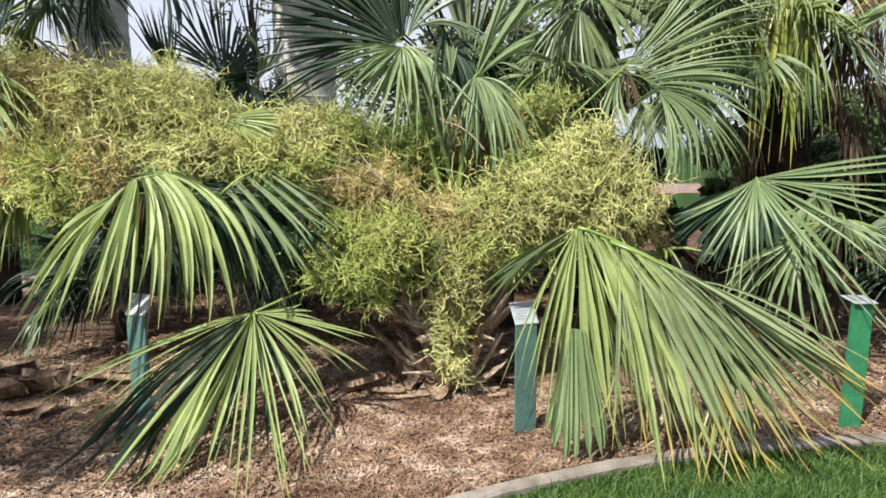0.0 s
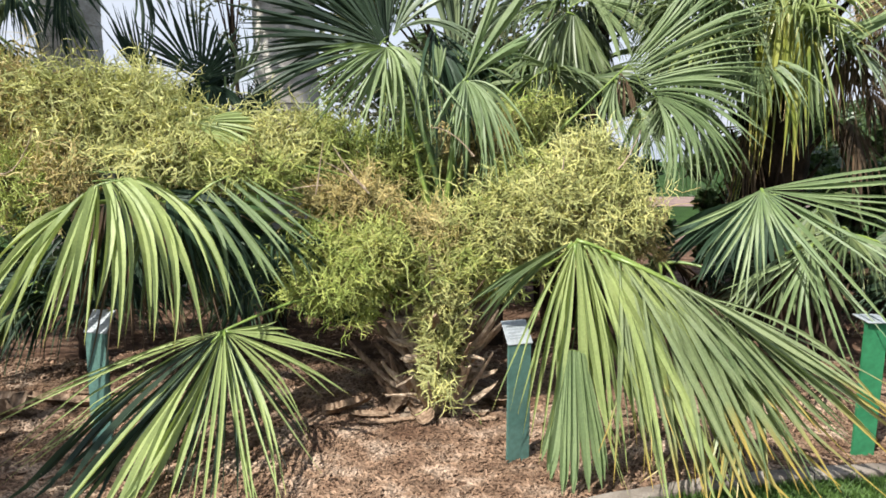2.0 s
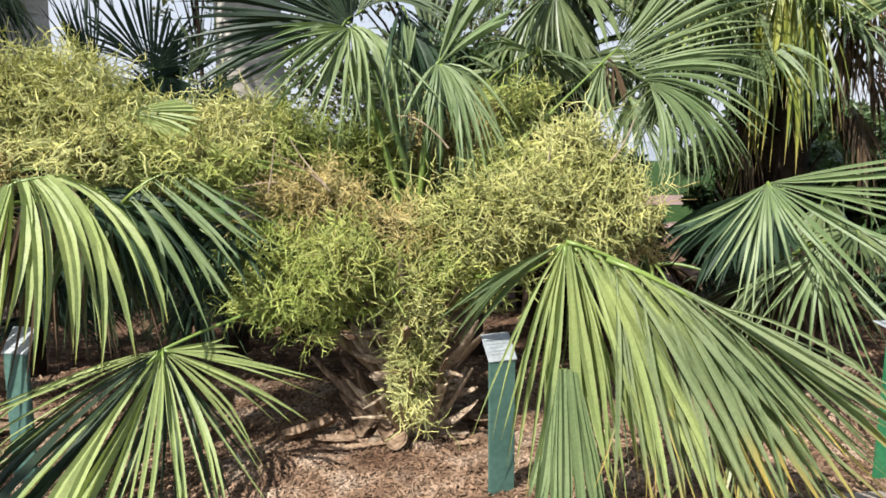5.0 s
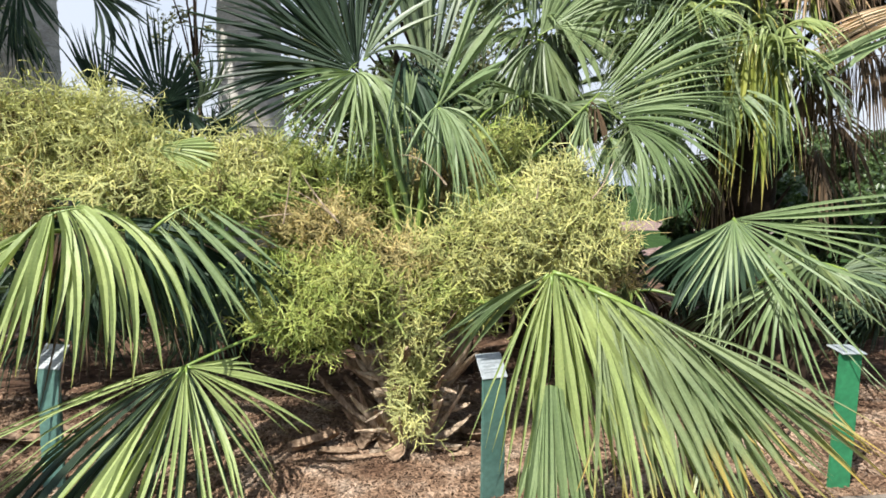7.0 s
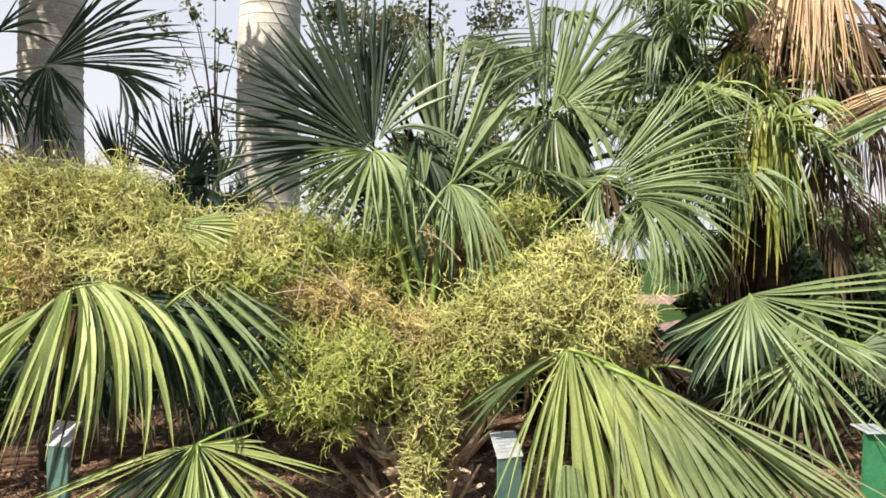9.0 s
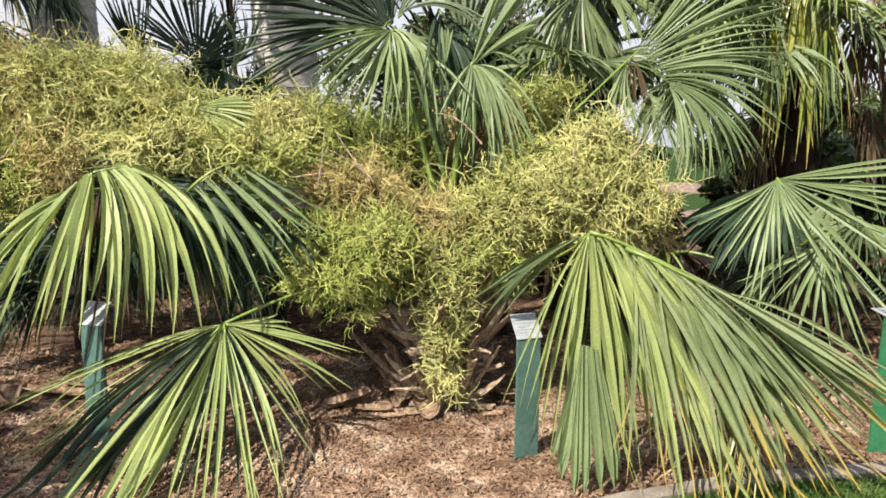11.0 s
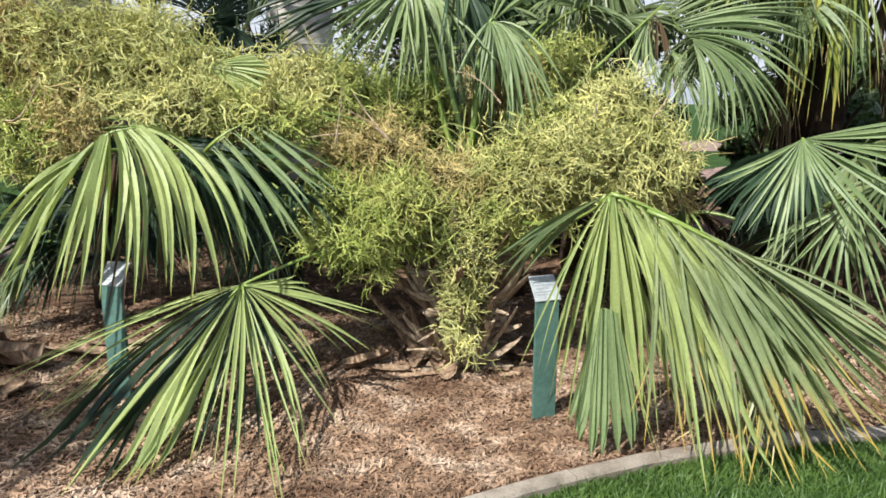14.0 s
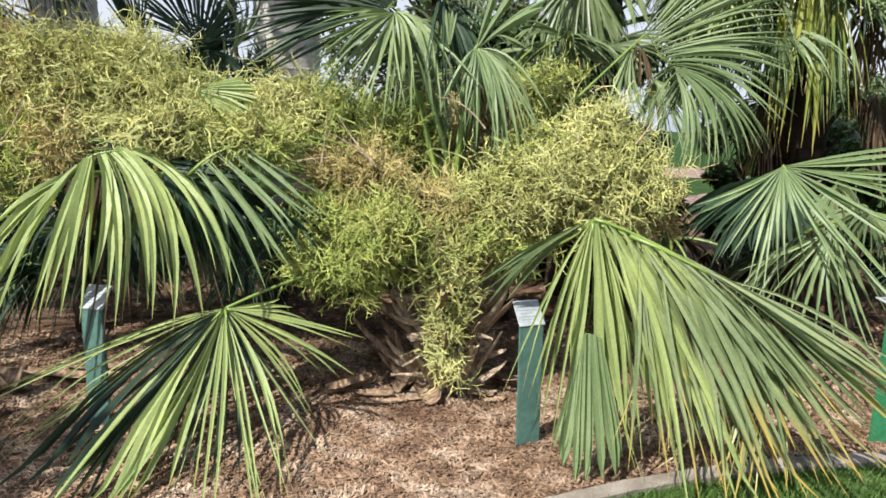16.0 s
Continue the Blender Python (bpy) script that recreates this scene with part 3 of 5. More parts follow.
fan_leaf(palm, LEAF_PALE, (1.307, 5.000, 1.665), az=158.5, el=-51.8, roll=-11.5, a0=47, a1=43, length=0.644, fall=0.00, droop=0.65, costa=0.03, cup=0.45, n=34, width=0.028, split=0.25, seed=88, ragged=0.15)
fan_leaf(palm, LEAF_MID, (1.088, 4.750, 1.778), az=-148.8, el=-41.5, roll=44.7, a0=35, a1=59, length=0.511, fall=0.02, droop=1.21, costa=0.04, cup=0.25, shift=(0.48, 0.25, -0.02), stretch=1.4, n=26, width=0.026, split=0.25, seed=26, ragged=0.2)

# more under-leaves darkened by colour to stand for shade
fan_leaf(palm, LEAF_SHADE_DARK, (-1.355, 3.650, 1.291), az=111.5, el=-30.0, roll=-53.1, a0=44, a1=41, length=0.676, fall=0.05, droop=1.13, costa=0.25, cup=0.12, shift=(0.10, 0.22, -0.06), n=30, width=0.036, split=0.3, seed=114, ragged=0.2)
fan_leaf(palm, LEAF_SHADE_DARK, (-1.361, 3.630, 1.292), az=-131.1, el=-30.0, roll=38.8, a0=36, a1=39, length=0.690, fall=0.07, droop=1.09, costa=0.08, cup=-0.20, shift=(-0.25, 0.5, -0.10), n=30, width=0.036, split=0.3, seed=115, ragged=0.2)
fan_leaf(palm, LEAF_SHADE_DARK, (-0.004, 4.400, 2.122), az=138.0, el=-49.7, roll=-11.0, a0=29, a1=43, length=0.903, fall=0.11, droop=1.25, costa=0.15, cup=0.43, shift=(0.02, 0.2, -0.03), n=40, width=0.022, split=0.25, seed=118, ragged=0.25)
fan_leaf(palm, LEAF_MID, (-1.336, 3.950, 1.163), az=132.2, el=-46.7, roll=-27.5, a0=51, a1=40, length=0.671, fall=0.00, droop=0.98, costa=0.09, cup=0.06, root=CROWN, n=34, width=0.03, seed=23, label="dull shaded leaf hanging under brighter ones", ragged=0.2)
fan_leaf(palm, LEAF_MID, (-1.103, 4.750, 1.585), az=-154.1, el=-8.4, roll=44.0, a0=60, a1=52, length=0.299, fall=0.10, droop=0.96, costa=0.12, cup=0.15, n=22, width=0.03, split=0.6, seed=24)

draped_leaf(palm, (LEAF_LIGHT, LEAF_WORN), ((0.60, 3.38, 1.04), (0.61, 3.38, 1.05), (0.63, 3.37, 1.05), (0.76, 3.33, 1.00), (0.93, 3.28, 0.93), (1.12, 3.24, 0.83),),
            ((0.46, 3.42, 0.82), (0.61, 3.33, 0.65), (0.86, 3.24, 0.70), (1.19, 3.17, 0.67), (1.49, 3.14, 0.66),),
            ((0.32, 3.44, 0.41), (0.53, 3.36, 0.15), (0.75, 3.28, 0.10), (0.90, 3.22, 0.07), (1.07, 3.04, 0.05), (1.28, 2.96, 0.05), (1.55, 3.05, 0.17), (1.73, 3.08, 0.34), (1.84, 3.10, 0.48),), n=48, begin=0.3, split=0.42, fill=1.15, seed=10, loose=2.4, root=CROWN, via=(-0.1, 0.5, -0.32), rod=0.007, turn_at=0.5, label='broad yellow-green arching leaf with yellowed tips')
draped_leaf(palm, (LEAF_LIGHT, LEAF_WORN), ((0.60, 3.36, 1.05), (0.70, 3.34, 1.03), (0.86, 3.29, 0.96), (1.01, 3.26, 0.89),),
            ((0.69, 3.28, 0.72), (0.90, 3.22, 0.76), (1.18, 3.15, 0.69),),
            ((0.70, 3.28, 0.32), (0.84, 3.22, 0.26), (1.05, 3.15, 0.29), (1.26, 3.10, 0.26), (1.46, 3.08, 0.36),), n=26, split=0.5, seed=36, loose=2.4, turn_at=0.6, fill=1.15, label='broad fused half of an arching leaf')
draped_leaf(palm, (LEAF_LIGHT,), ((0.59, 3.31, 1.05), (0.61, 3.31, 1.05),),
            ((0.57, 3.28, 0.72), (0.66, 3.26, 0.72),),
            ((0.52, 3.28, 0.32), (0.62, 3.24, 0.23), (0.73, 3.22, 0.26),), n=6, split=0.5, width=0.032, seed=33, label='bright blades hanging below the leaf hub')
draped_leaf(palm, (LEAF_LIGHT, LEAF_WORN), ((0.60, 3.34, 1.06), (0.67, 3.33, 1.04), (0.79, 3.30, 0.99), (0.91, 3.27, 0.93),),
            ((0.72, 3.27, 0.82), (0.88, 3.24, 0.80), (1.07, 3.20, 0.78),),
            ((0.84, 3.22, 0.47), (0.98, 3.18, 0.46), (1.16, 3.14, 0.50), (1.34, 3.12, 0.55),), n=10, split=0.72, seed=37, turn_at=0.9, fill=1.4, label='broad smooth middle of an arching leaf')
draped_leaf(palm, (LEAF_MID,), ((0.62, 3.46, 1.02), (0.72, 3.45, 1.00), (0.90, 3.42, 0.91), (1.08, 3.40, 0.81),),
            ((0.67, 3.42, 0.63), (0.95, 3.38, 0.61), (1.25, 3.34, 0.54),),
            ((0.57, 3.42, 0.16), (0.77, 3.22, 0.05), (1.04, 3.15, 0.05), (1.29, 3.15, 0.05), (1.58, 3.26, 0.19),), n=20, split=0.25, seed=111, ragged=0.2, fill=0.6, label='shaded under-leaf hanging below a brighter one')
draped_leaf(palm, (LEAF_WORN, LEAF_MID), ((0.74, 3.31, 1.00), (0.91, 3.27, 0.93), (1.10, 3.23, 0.83), (1.29, 3.20, 0.71),),
            ((0.84, 3.24, 0.57), (1.05, 3.18, 0.54), (1.25, 3.12, 0.50), (1.48, 3.10, 0.53),),
            ((0.82, 3.20, 0.14), (0.97, 3.10, 0.10), (1.15, 3.00, 0.09), (1.39, 3.00, 0.14), (1.59, 3.04, 0.28), (1.72, 3.07, 0.39),), n=40, split=0.3, width=0.02, seed=34, turn_at=0.55, loose=2.2, ragged=0.15, label='narrow blades hanging from an arching rib')
draped_leaf(palm, (LEAF_PALE,), ((0.54, 3.26, 0.58), (0.56, 3.26, 0.61), (0.60, 3.26, 0.61), (0.63, 3.26, 0.59),),
            ((0.51, 3.23, 0.39), (0.58, 3.22, 0.34), (0.66, 3.22, 0.42),),
            ((0.45, 3.22, 0.20), (0.53, 3.18, 0.07), (0.64, 3.18, 0.07), (0.74, 3.20, 0.15),), n=18, split=0.74, seed=12, fill=1.8, begin=0.6, loose=0.5, root=(0.62, 3.45, 0.98), rod=0.004, label='pale folded young leaf hanging straight down')
draped_leaf(palm, (LEAF_MID,), ((0.60, 3.42, 1.04), (0.60, 3.42, 1.04),),
            ((0.41, 3.50, 0.94), (0.40, 3.50, 0.90),),
            ((0.17, 3.60, 0.76), (0.27, 3.55, 0.64),), n=6, split=0.5, seed=7, ragged=0.15, width=0.022)
draped_leaf(palm, (LEAF_WORN,), ((1.28, 3.30, 0.64), (1.31, 3.30, 0.63),),
            ((1.26, 3.28, 0.42), (1.38, 3.25, 0.43),),
            ((0.98, 3.21, 0.05), (1.04, 2.94, 0.05), (1.24, 3.04, 0.05), (1.50, 3.18, 0.06),), n=16, split=0.25, seed=35, loose=1.9, ragged=0.2, width=0.024, label='drooping leaf with yellowed tips')
draped_leaf(palm, (LEAF_LIGHT,), ((-1.58, 3.66, 1.18), (-1.52, 3.68, 1.25), (-1.44, 3.70, 1.28), (-1.32, 3.72, 1.29),),
            ((-1.85, 3.62, 1.06), (-1.65, 3.52, 1.07), (-1.47, 3.46, 1.06), (-1.27, 3.48, 1.10), (-1.09, 3.54, 1.12), (-0.94, 3.62, 1.18),),
            ((-2.04, 3.58, 0.86), (-1.98, 3.50, 0.62), (-1.75, 3.44, 0.67), (-1.59, 3.42, 0.64), (-1.44, 3.40, 0.71), (-1.28, 3.42, 0.68), (-1.13, 3.44, 0.61), (-1.01, 3.47, 0.65), (-0.86, 3.52, 0.82),), n=24, split=0.36, fill=1.15, begin=0.75, seed=14, loose=1.4, root=CROWN + Vector((-0.1, 0, 0)), via=(0.3, 0.8, 0.02), ragged=0.1, label='wide bright green leaf with browned tips')
draped_leaf(palm, (LEAF_PALE,), ((-1.12, 3.78, 1.18), (-1.05, 3.78, 1.24), (-0.97, 3.80, 1.29), (-0.88, 3.82, 1.31),),
            ((-0.96, 3.72, 1.00), (-0.80, 3.72, 1.11), (-0.70, 3.76, 1.21),),
            ((-0.89, 3.68, 0.72), (-0.76, 3.68, 0.78), (-0.68, 3.70, 0.89), (-0.58, 3.72, 0.98), (-0.51, 3.75, 1.12),), n=14, split=0.4, fill=0.9, seed=15, loose=1.9, root=CROWN, via=(0.3, 0.4, -0.1), label='pale green leaf half buried in flower sprays')
draped_leaf(palm, (LEAF_BROWN,), ((-1.65, 3.85, 1.13), (-1.40, 3.85, 1.19), (-1.15, 3.95, 1.12),),
            ((-1.67, 3.75, 0.88), (-1.39, 3.75, 0.88), (-1.07, 3.85, 0.89),),
            ((-1.94, 3.70, 0.46), (-1.66, 3.65, 0.47), (-1.38, 3.65, 0.41), (-1.11, 3.70, 0.48), (-0.93, 3.80, 0.54),), n=26, split=0.2, width=0.016, seed=30, rod=0.003, ragged=0.25, label='dry brown leaf hanging under a green one')
draped_leaf(palm, (LEAF_LIGHT,), ((-0.94, 3.61, 0.61), (-0.94, 3.61, 0.61),),
            ((-1.35, 3.58, 0.53), (-1.38, 3.54, 0.38),),
            ((-1.97, 3.58, 0.23), (-1.91, 3.52, 0.12), (-1.73, 3.31, 0.05),), n=10, split=0.35, fill=0.8, seed=13, loose=1.9, root=CROWN + Vector((-0.1, -0.1, -0.1)), rod=0.007, label='yellow-green fan leaf hanging to the mulch')
# same leaf as its neighbours; its unlit side is darkened by material
draped_leaf(palm, (LEAF_SHADE_DEEP,), ((-0.94, 3.61, 0.61), (-0.94, 3.61, 0.61),),
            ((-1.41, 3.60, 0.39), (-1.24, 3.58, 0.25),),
            ((-1.71, 3.25, 0.05), (-1.54, 3.07, 0.05), (-1.32, 2.94, 0.05),), n=13, split=0.72, fill=1.3, bank=0.4, seed=28, loose=1.9, label='side of a green fan leaf with shade put into its colour')
draped_leaf(palm, (LEAF_LIGHT,), ((-0.94, 3.61, 0.61), (-0.94, 3.61, 0.61),),
            ((-1.23, 3.54, 0.27), (-1.07, 3.52, 0.24),),
            ((-1.38, 2.94, 0.05), (-1.24, 2.87, 0.05), (-1.16, 2.96, 0.05), (-1.08, 3.07, 0.05),), n=8, split=0.62, fill=1.3, seed=9, loose=1.4, label='broad bright middle of a fan leaf')
draped_leaf(palm, (LEAF_LIGHT,), ((-0.94, 3.61, 0.61), (-0.94, 3.61, 0.61),),
            ((-1.00, 3.54, 0.27), (-0.86, 3.54, 0.32), (-0.74, 3.56, 0.37),),
            ((-0.97, 3.06, 0.05), (-0.88, 2.93, 0.05), (-0.71, 2.85, 0.05), (-0.66, 2.90, 0.05), (-0.63, 3.06, 0.05), (-0.58, 3.42, 0.05),), n=12, split=0.35, fill=0.9, seed=29, loose=1.9, label='narrow drooping half of a green fan leaf')
draped_leaf(palm, (LEAF_LIGHT,), ((-0.94, 3.61, 0.61), (-0.94, 3.61, 0.61),),
            ((-0.75, 3.62, 0.41), (-0.64, 3.66, 0.52), (-0.78, 3.66, 0.62),),
            ((-0.56, 3.58, 0.07), (-0.61, 3.61, 0.24), (-0.42, 3.66, 0.30), (-0.34, 3.68, 0.42), (-0.56, 3.70, 0.54), (-0.74, 3.68, 0.65),), n=12, split=0.3, width=0.018, seed=113, ragged=0.12)
# shade below the bright blades is put into this colour
draped_leaf(palm, (LEAF_SHADE_DEEP,), ((-0.98, 3.72, 0.55), (-0.96, 3.72, 0.55),),
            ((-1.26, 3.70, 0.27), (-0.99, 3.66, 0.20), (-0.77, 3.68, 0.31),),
            ((-1.57, 3.25, 0.05), (-1.19, 3.07, 0.05), (-0.90, 3.06, 0.05), (-0.70, 3.30, 0.05), (-0.56, 3.66, 0.16),), n=20, split=0.3, width=0.022, seed=38, ragged=0.25, label='leaf under a brighter one, shade put into its colour')
draped_leaf(palm, (LEAF_LIGHT,), ((-1.23, 4.20, 1.55), (-1.22, 4.20, 1.55),),
            ((-1.13, 4.18, 1.59), (-1.07, 4.17, 1.55), (-1.11, 4.16, 1.49),),
            ((-0.98, 4.18, 1.61), (-0.92, 4.16, 1.57), (-0.91, 4.15, 1.50), (-0.96, 4.14, 1.45), (-1.04, 4.14, 1.42),), n=14, split=0.85, fill=1.2, seed=27, ragged=0.03, loose=0.4, label='pale folded leaf among the flower sprays')
# both layers: darkness of the backlit face is put into the colour
draped_leaf(palm, (LEAF_SHADE_DEEP,), ((-0.28, 4.50, 1.97), (-0.26, 4.52, 2.01), (-0.22, 4.54, 2.04),),
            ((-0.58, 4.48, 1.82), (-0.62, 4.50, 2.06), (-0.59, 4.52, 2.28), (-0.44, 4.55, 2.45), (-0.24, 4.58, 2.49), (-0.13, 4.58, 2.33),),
            ((-0.88, 4.42, 1.60), (-1.01, 4.46, 1.81), (-1.00, 4.50, 2.08), (-1.03, 4.50, 2.36), (-0.88, 4.52, 2.63), (-0.68, 4.55, 2.86), (-0.45, 4.58, 2.94), (-0.26, 4.60, 2.93), (-0.06, 4.60, 2.76), (0.06, 4.60, 2.66),), n=52, split=0.5, fill=1.15, loose=2.1, seed=16, root=CROWN, rod=0.006, label='upright fan leaf, its unlit face darkened by colour')
draped_leaf(palm, (LEAF_SHADE_DEEP,), ((-0.26, 4.62, 2.01), (-0.23, 4.62, 2.02),),
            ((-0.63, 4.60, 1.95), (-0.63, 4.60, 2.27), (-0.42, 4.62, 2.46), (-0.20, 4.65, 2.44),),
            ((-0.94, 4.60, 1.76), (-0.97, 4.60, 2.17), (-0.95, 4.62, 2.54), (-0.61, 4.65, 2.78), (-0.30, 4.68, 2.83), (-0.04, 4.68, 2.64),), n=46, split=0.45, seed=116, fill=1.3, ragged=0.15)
draped_leaf(palm, (LEAF_PALE,), ((-0.24, 4.42, 1.96), (-0.23, 4.42, 1.96),),
            ((-0.42, 4.36, 1.99), (-0.42, 4.32, 1.88), (-0.30, 4.30, 1.84), (-0.20, 4.30, 1.87), (-0.07, 4.32, 1.92), (0.04, 4.34, 1.86),),
            ((-0.58, 4.30, 1.96), (-0.63, 4.24, 1.74), (-0.60, 4.20, 1.57), (-0.45, 4.20, 1.52), (-0.26, 4.20, 1.43), (-0.09, 4.20, 1.49), (0.04, 4.24, 1.49), (0.20, 4.30, 1.61),), n=50, split=0.3, width=0.023, seed=17, loose=3.0, root=CROWN, ragged=0.15)
draped_leaf(palm, (LEAF_PALE,), ((0.18, 4.35, 1.78), (0.20, 4.35, 1.79),),
            ((0.25, 4.34, 2.12), (0.32, 4.32, 2.00), (0.35, 4.30, 1.90),),
            ((0.40, 4.34, 2.45), (0.48, 4.33, 2.44), (0.51, 4.30, 2.26), (0.54, 4.28, 2.07), (0.51, 4.26, 1.89),), n=9, split=0.6, fill=1.0, seed=18, root=CROWN, rod=0.014)
draped_leaf(palm, (LEAF_PALE,), ((0.20, 4.33, 1.78), (0.17, 4.33, 1.78),),
            ((0.36, 4.28, 1.77), (0.33, 4.26, 1.69), (0.23, 4.26, 1.66), (0.11, 4.28, 1.72),),
            ((0.49, 4.20, 1.46), (0.46, 4.18, 1.32), (0.34, 4.18, 1.24), (0.24, 4.18, 1.29), (0.08, 4.20, 1.34), (-0.00, 4.22, 1.49),), n=40, split=0.3, width=0.02, seed=19, loose=2.6, ragged=0.2)
draped_leaf(palm, (LEAF_PALE,), ((0.04, 4.30, 1.79), (0.05, 4.30, 1.79),),
            ((0.03, 4.30, 1.87), (0.07, 4.30, 1.87),),
            ((0.02, 4.30, 1.97), (0.08, 4.30, 1.95),), n=4, split=0.7, width=0.022, seed=39)
draped_leaf(palm, (LEAF_BLUE,), ((-0.20, 4.45, 2.03), (-0.18, 4.45, 2.05),),
            ((-0.13, 4.45, 2.31), (-0.04, 4.42, 2.21), (0.08, 4.40, 2.18),),
            ((0.01, 4.45, 2.58), (0.13, 4.42, 2.43), (0.20, 4.40, 2.27), (0.26, 4.36, 2.00), (0.29, 4.34, 1.85),), n=8, split=0.4, width=0.03, seed=27)
draped_leaf(palm, (LEAF_PALE,), ((1.16, 4.75, 1.91), (1.19, 4.74, 1.88), (1.23, 4.72, 1.80), (1.32, 4.70, 1.72), (1.33, 4.70, 1.69),),
            ((1.37, 4.75, 2.18), (1.56, 4.72, 2.23), (1.61, 4.70, 2.03), (1.63, 4.66, 1.83), (1.58, 4.62, 1.59), (1.41, 4.60, 1.46),),
            ((1.50, 4.76, 2.40), (1.66, 4.76, 2.52), (1.91, 4.74, 2.44), (1.98, 4.70, 2.23), (1.95, 4.68, 2.06), (1.90, 4.66, 1.90), (1.90, 4.62, 1.66), (1.82, 4.58, 1.39), (1.59, 4.55, 1.24), (1.41, 4.54, 1.19), (1.30, 4.56, 1.24),), n=60, split=0.35, fill=1.25, seed=21, loose=1.5, root=CROWN + Vector((0.05, 0, 0.1)), rod=0.006, sag=0.0, label='grey-green fan leaf spread open')
draped_leaf(palm, (LEAF_PALE,), ((1.07, 4.72, 1.83), (1.09, 4.72, 1.79),),
            ((0.99, 4.70, 1.72), (1.06, 4.70, 1.62),),
            ((0.88, 4.66, 1.49), (0.99, 4.64, 1.40), (1.13, 4.64, 1.38), (1.25, 4.66, 1.33),), n=10, split=0.3, width=0.022, seed=22, ragged=0.2)
draped_leaf(palm, (LEAF_BROWN,), ((1.15, 4.90, 1.87), (1.19, 4.90, 1.84),),
            ((1.11, 4.90, 1.77), (1.25, 4.90, 1.75),),
            ((1.09, 4.90, 1.68), (1.18, 4.90, 1.61), (1.28, 4.90, 1.63),), n=8, split=0.5, width=0.016, seed=25, label='dead brown leaf base')

for (low_end, middle, top_end), thick in (
        (((0.10, 4.42, 1.02), (0.01, 4.40, 1.39), (-0.12, 4.42, 1.76),), 0.020),
        (((0.13, 4.40, 1.02), (0.12, 4.36, 1.43), (0.17, 4.35, 1.77),), 0.018),
        (((0.17, 4.44, 1.03), (0.23, 4.46, 1.43), (0.22, 4.60, 2.00),), 0.016),
        (((0.08, 4.46, 1.02), (0.05, 4.48, 1.45), (-0.22, 4.50, 1.99),), 0.018),
        (((0.19, 4.42, 1.04), (0.30, 4.40, 1.33), (0.32, 4.40, 1.55),), 0.012)):
    v, f = tube_geo(bend(low_end, middle, top_end, 10), [thick * (1.15 - 0.05 * i) for i in range(10)], 8, 0.7)
    piece("leaf_stalk", mesh_of("leaf_stalk", v, f, [0.4] * len(v), True), STALK_DARK, palm, "thick dark green leaf stalk")

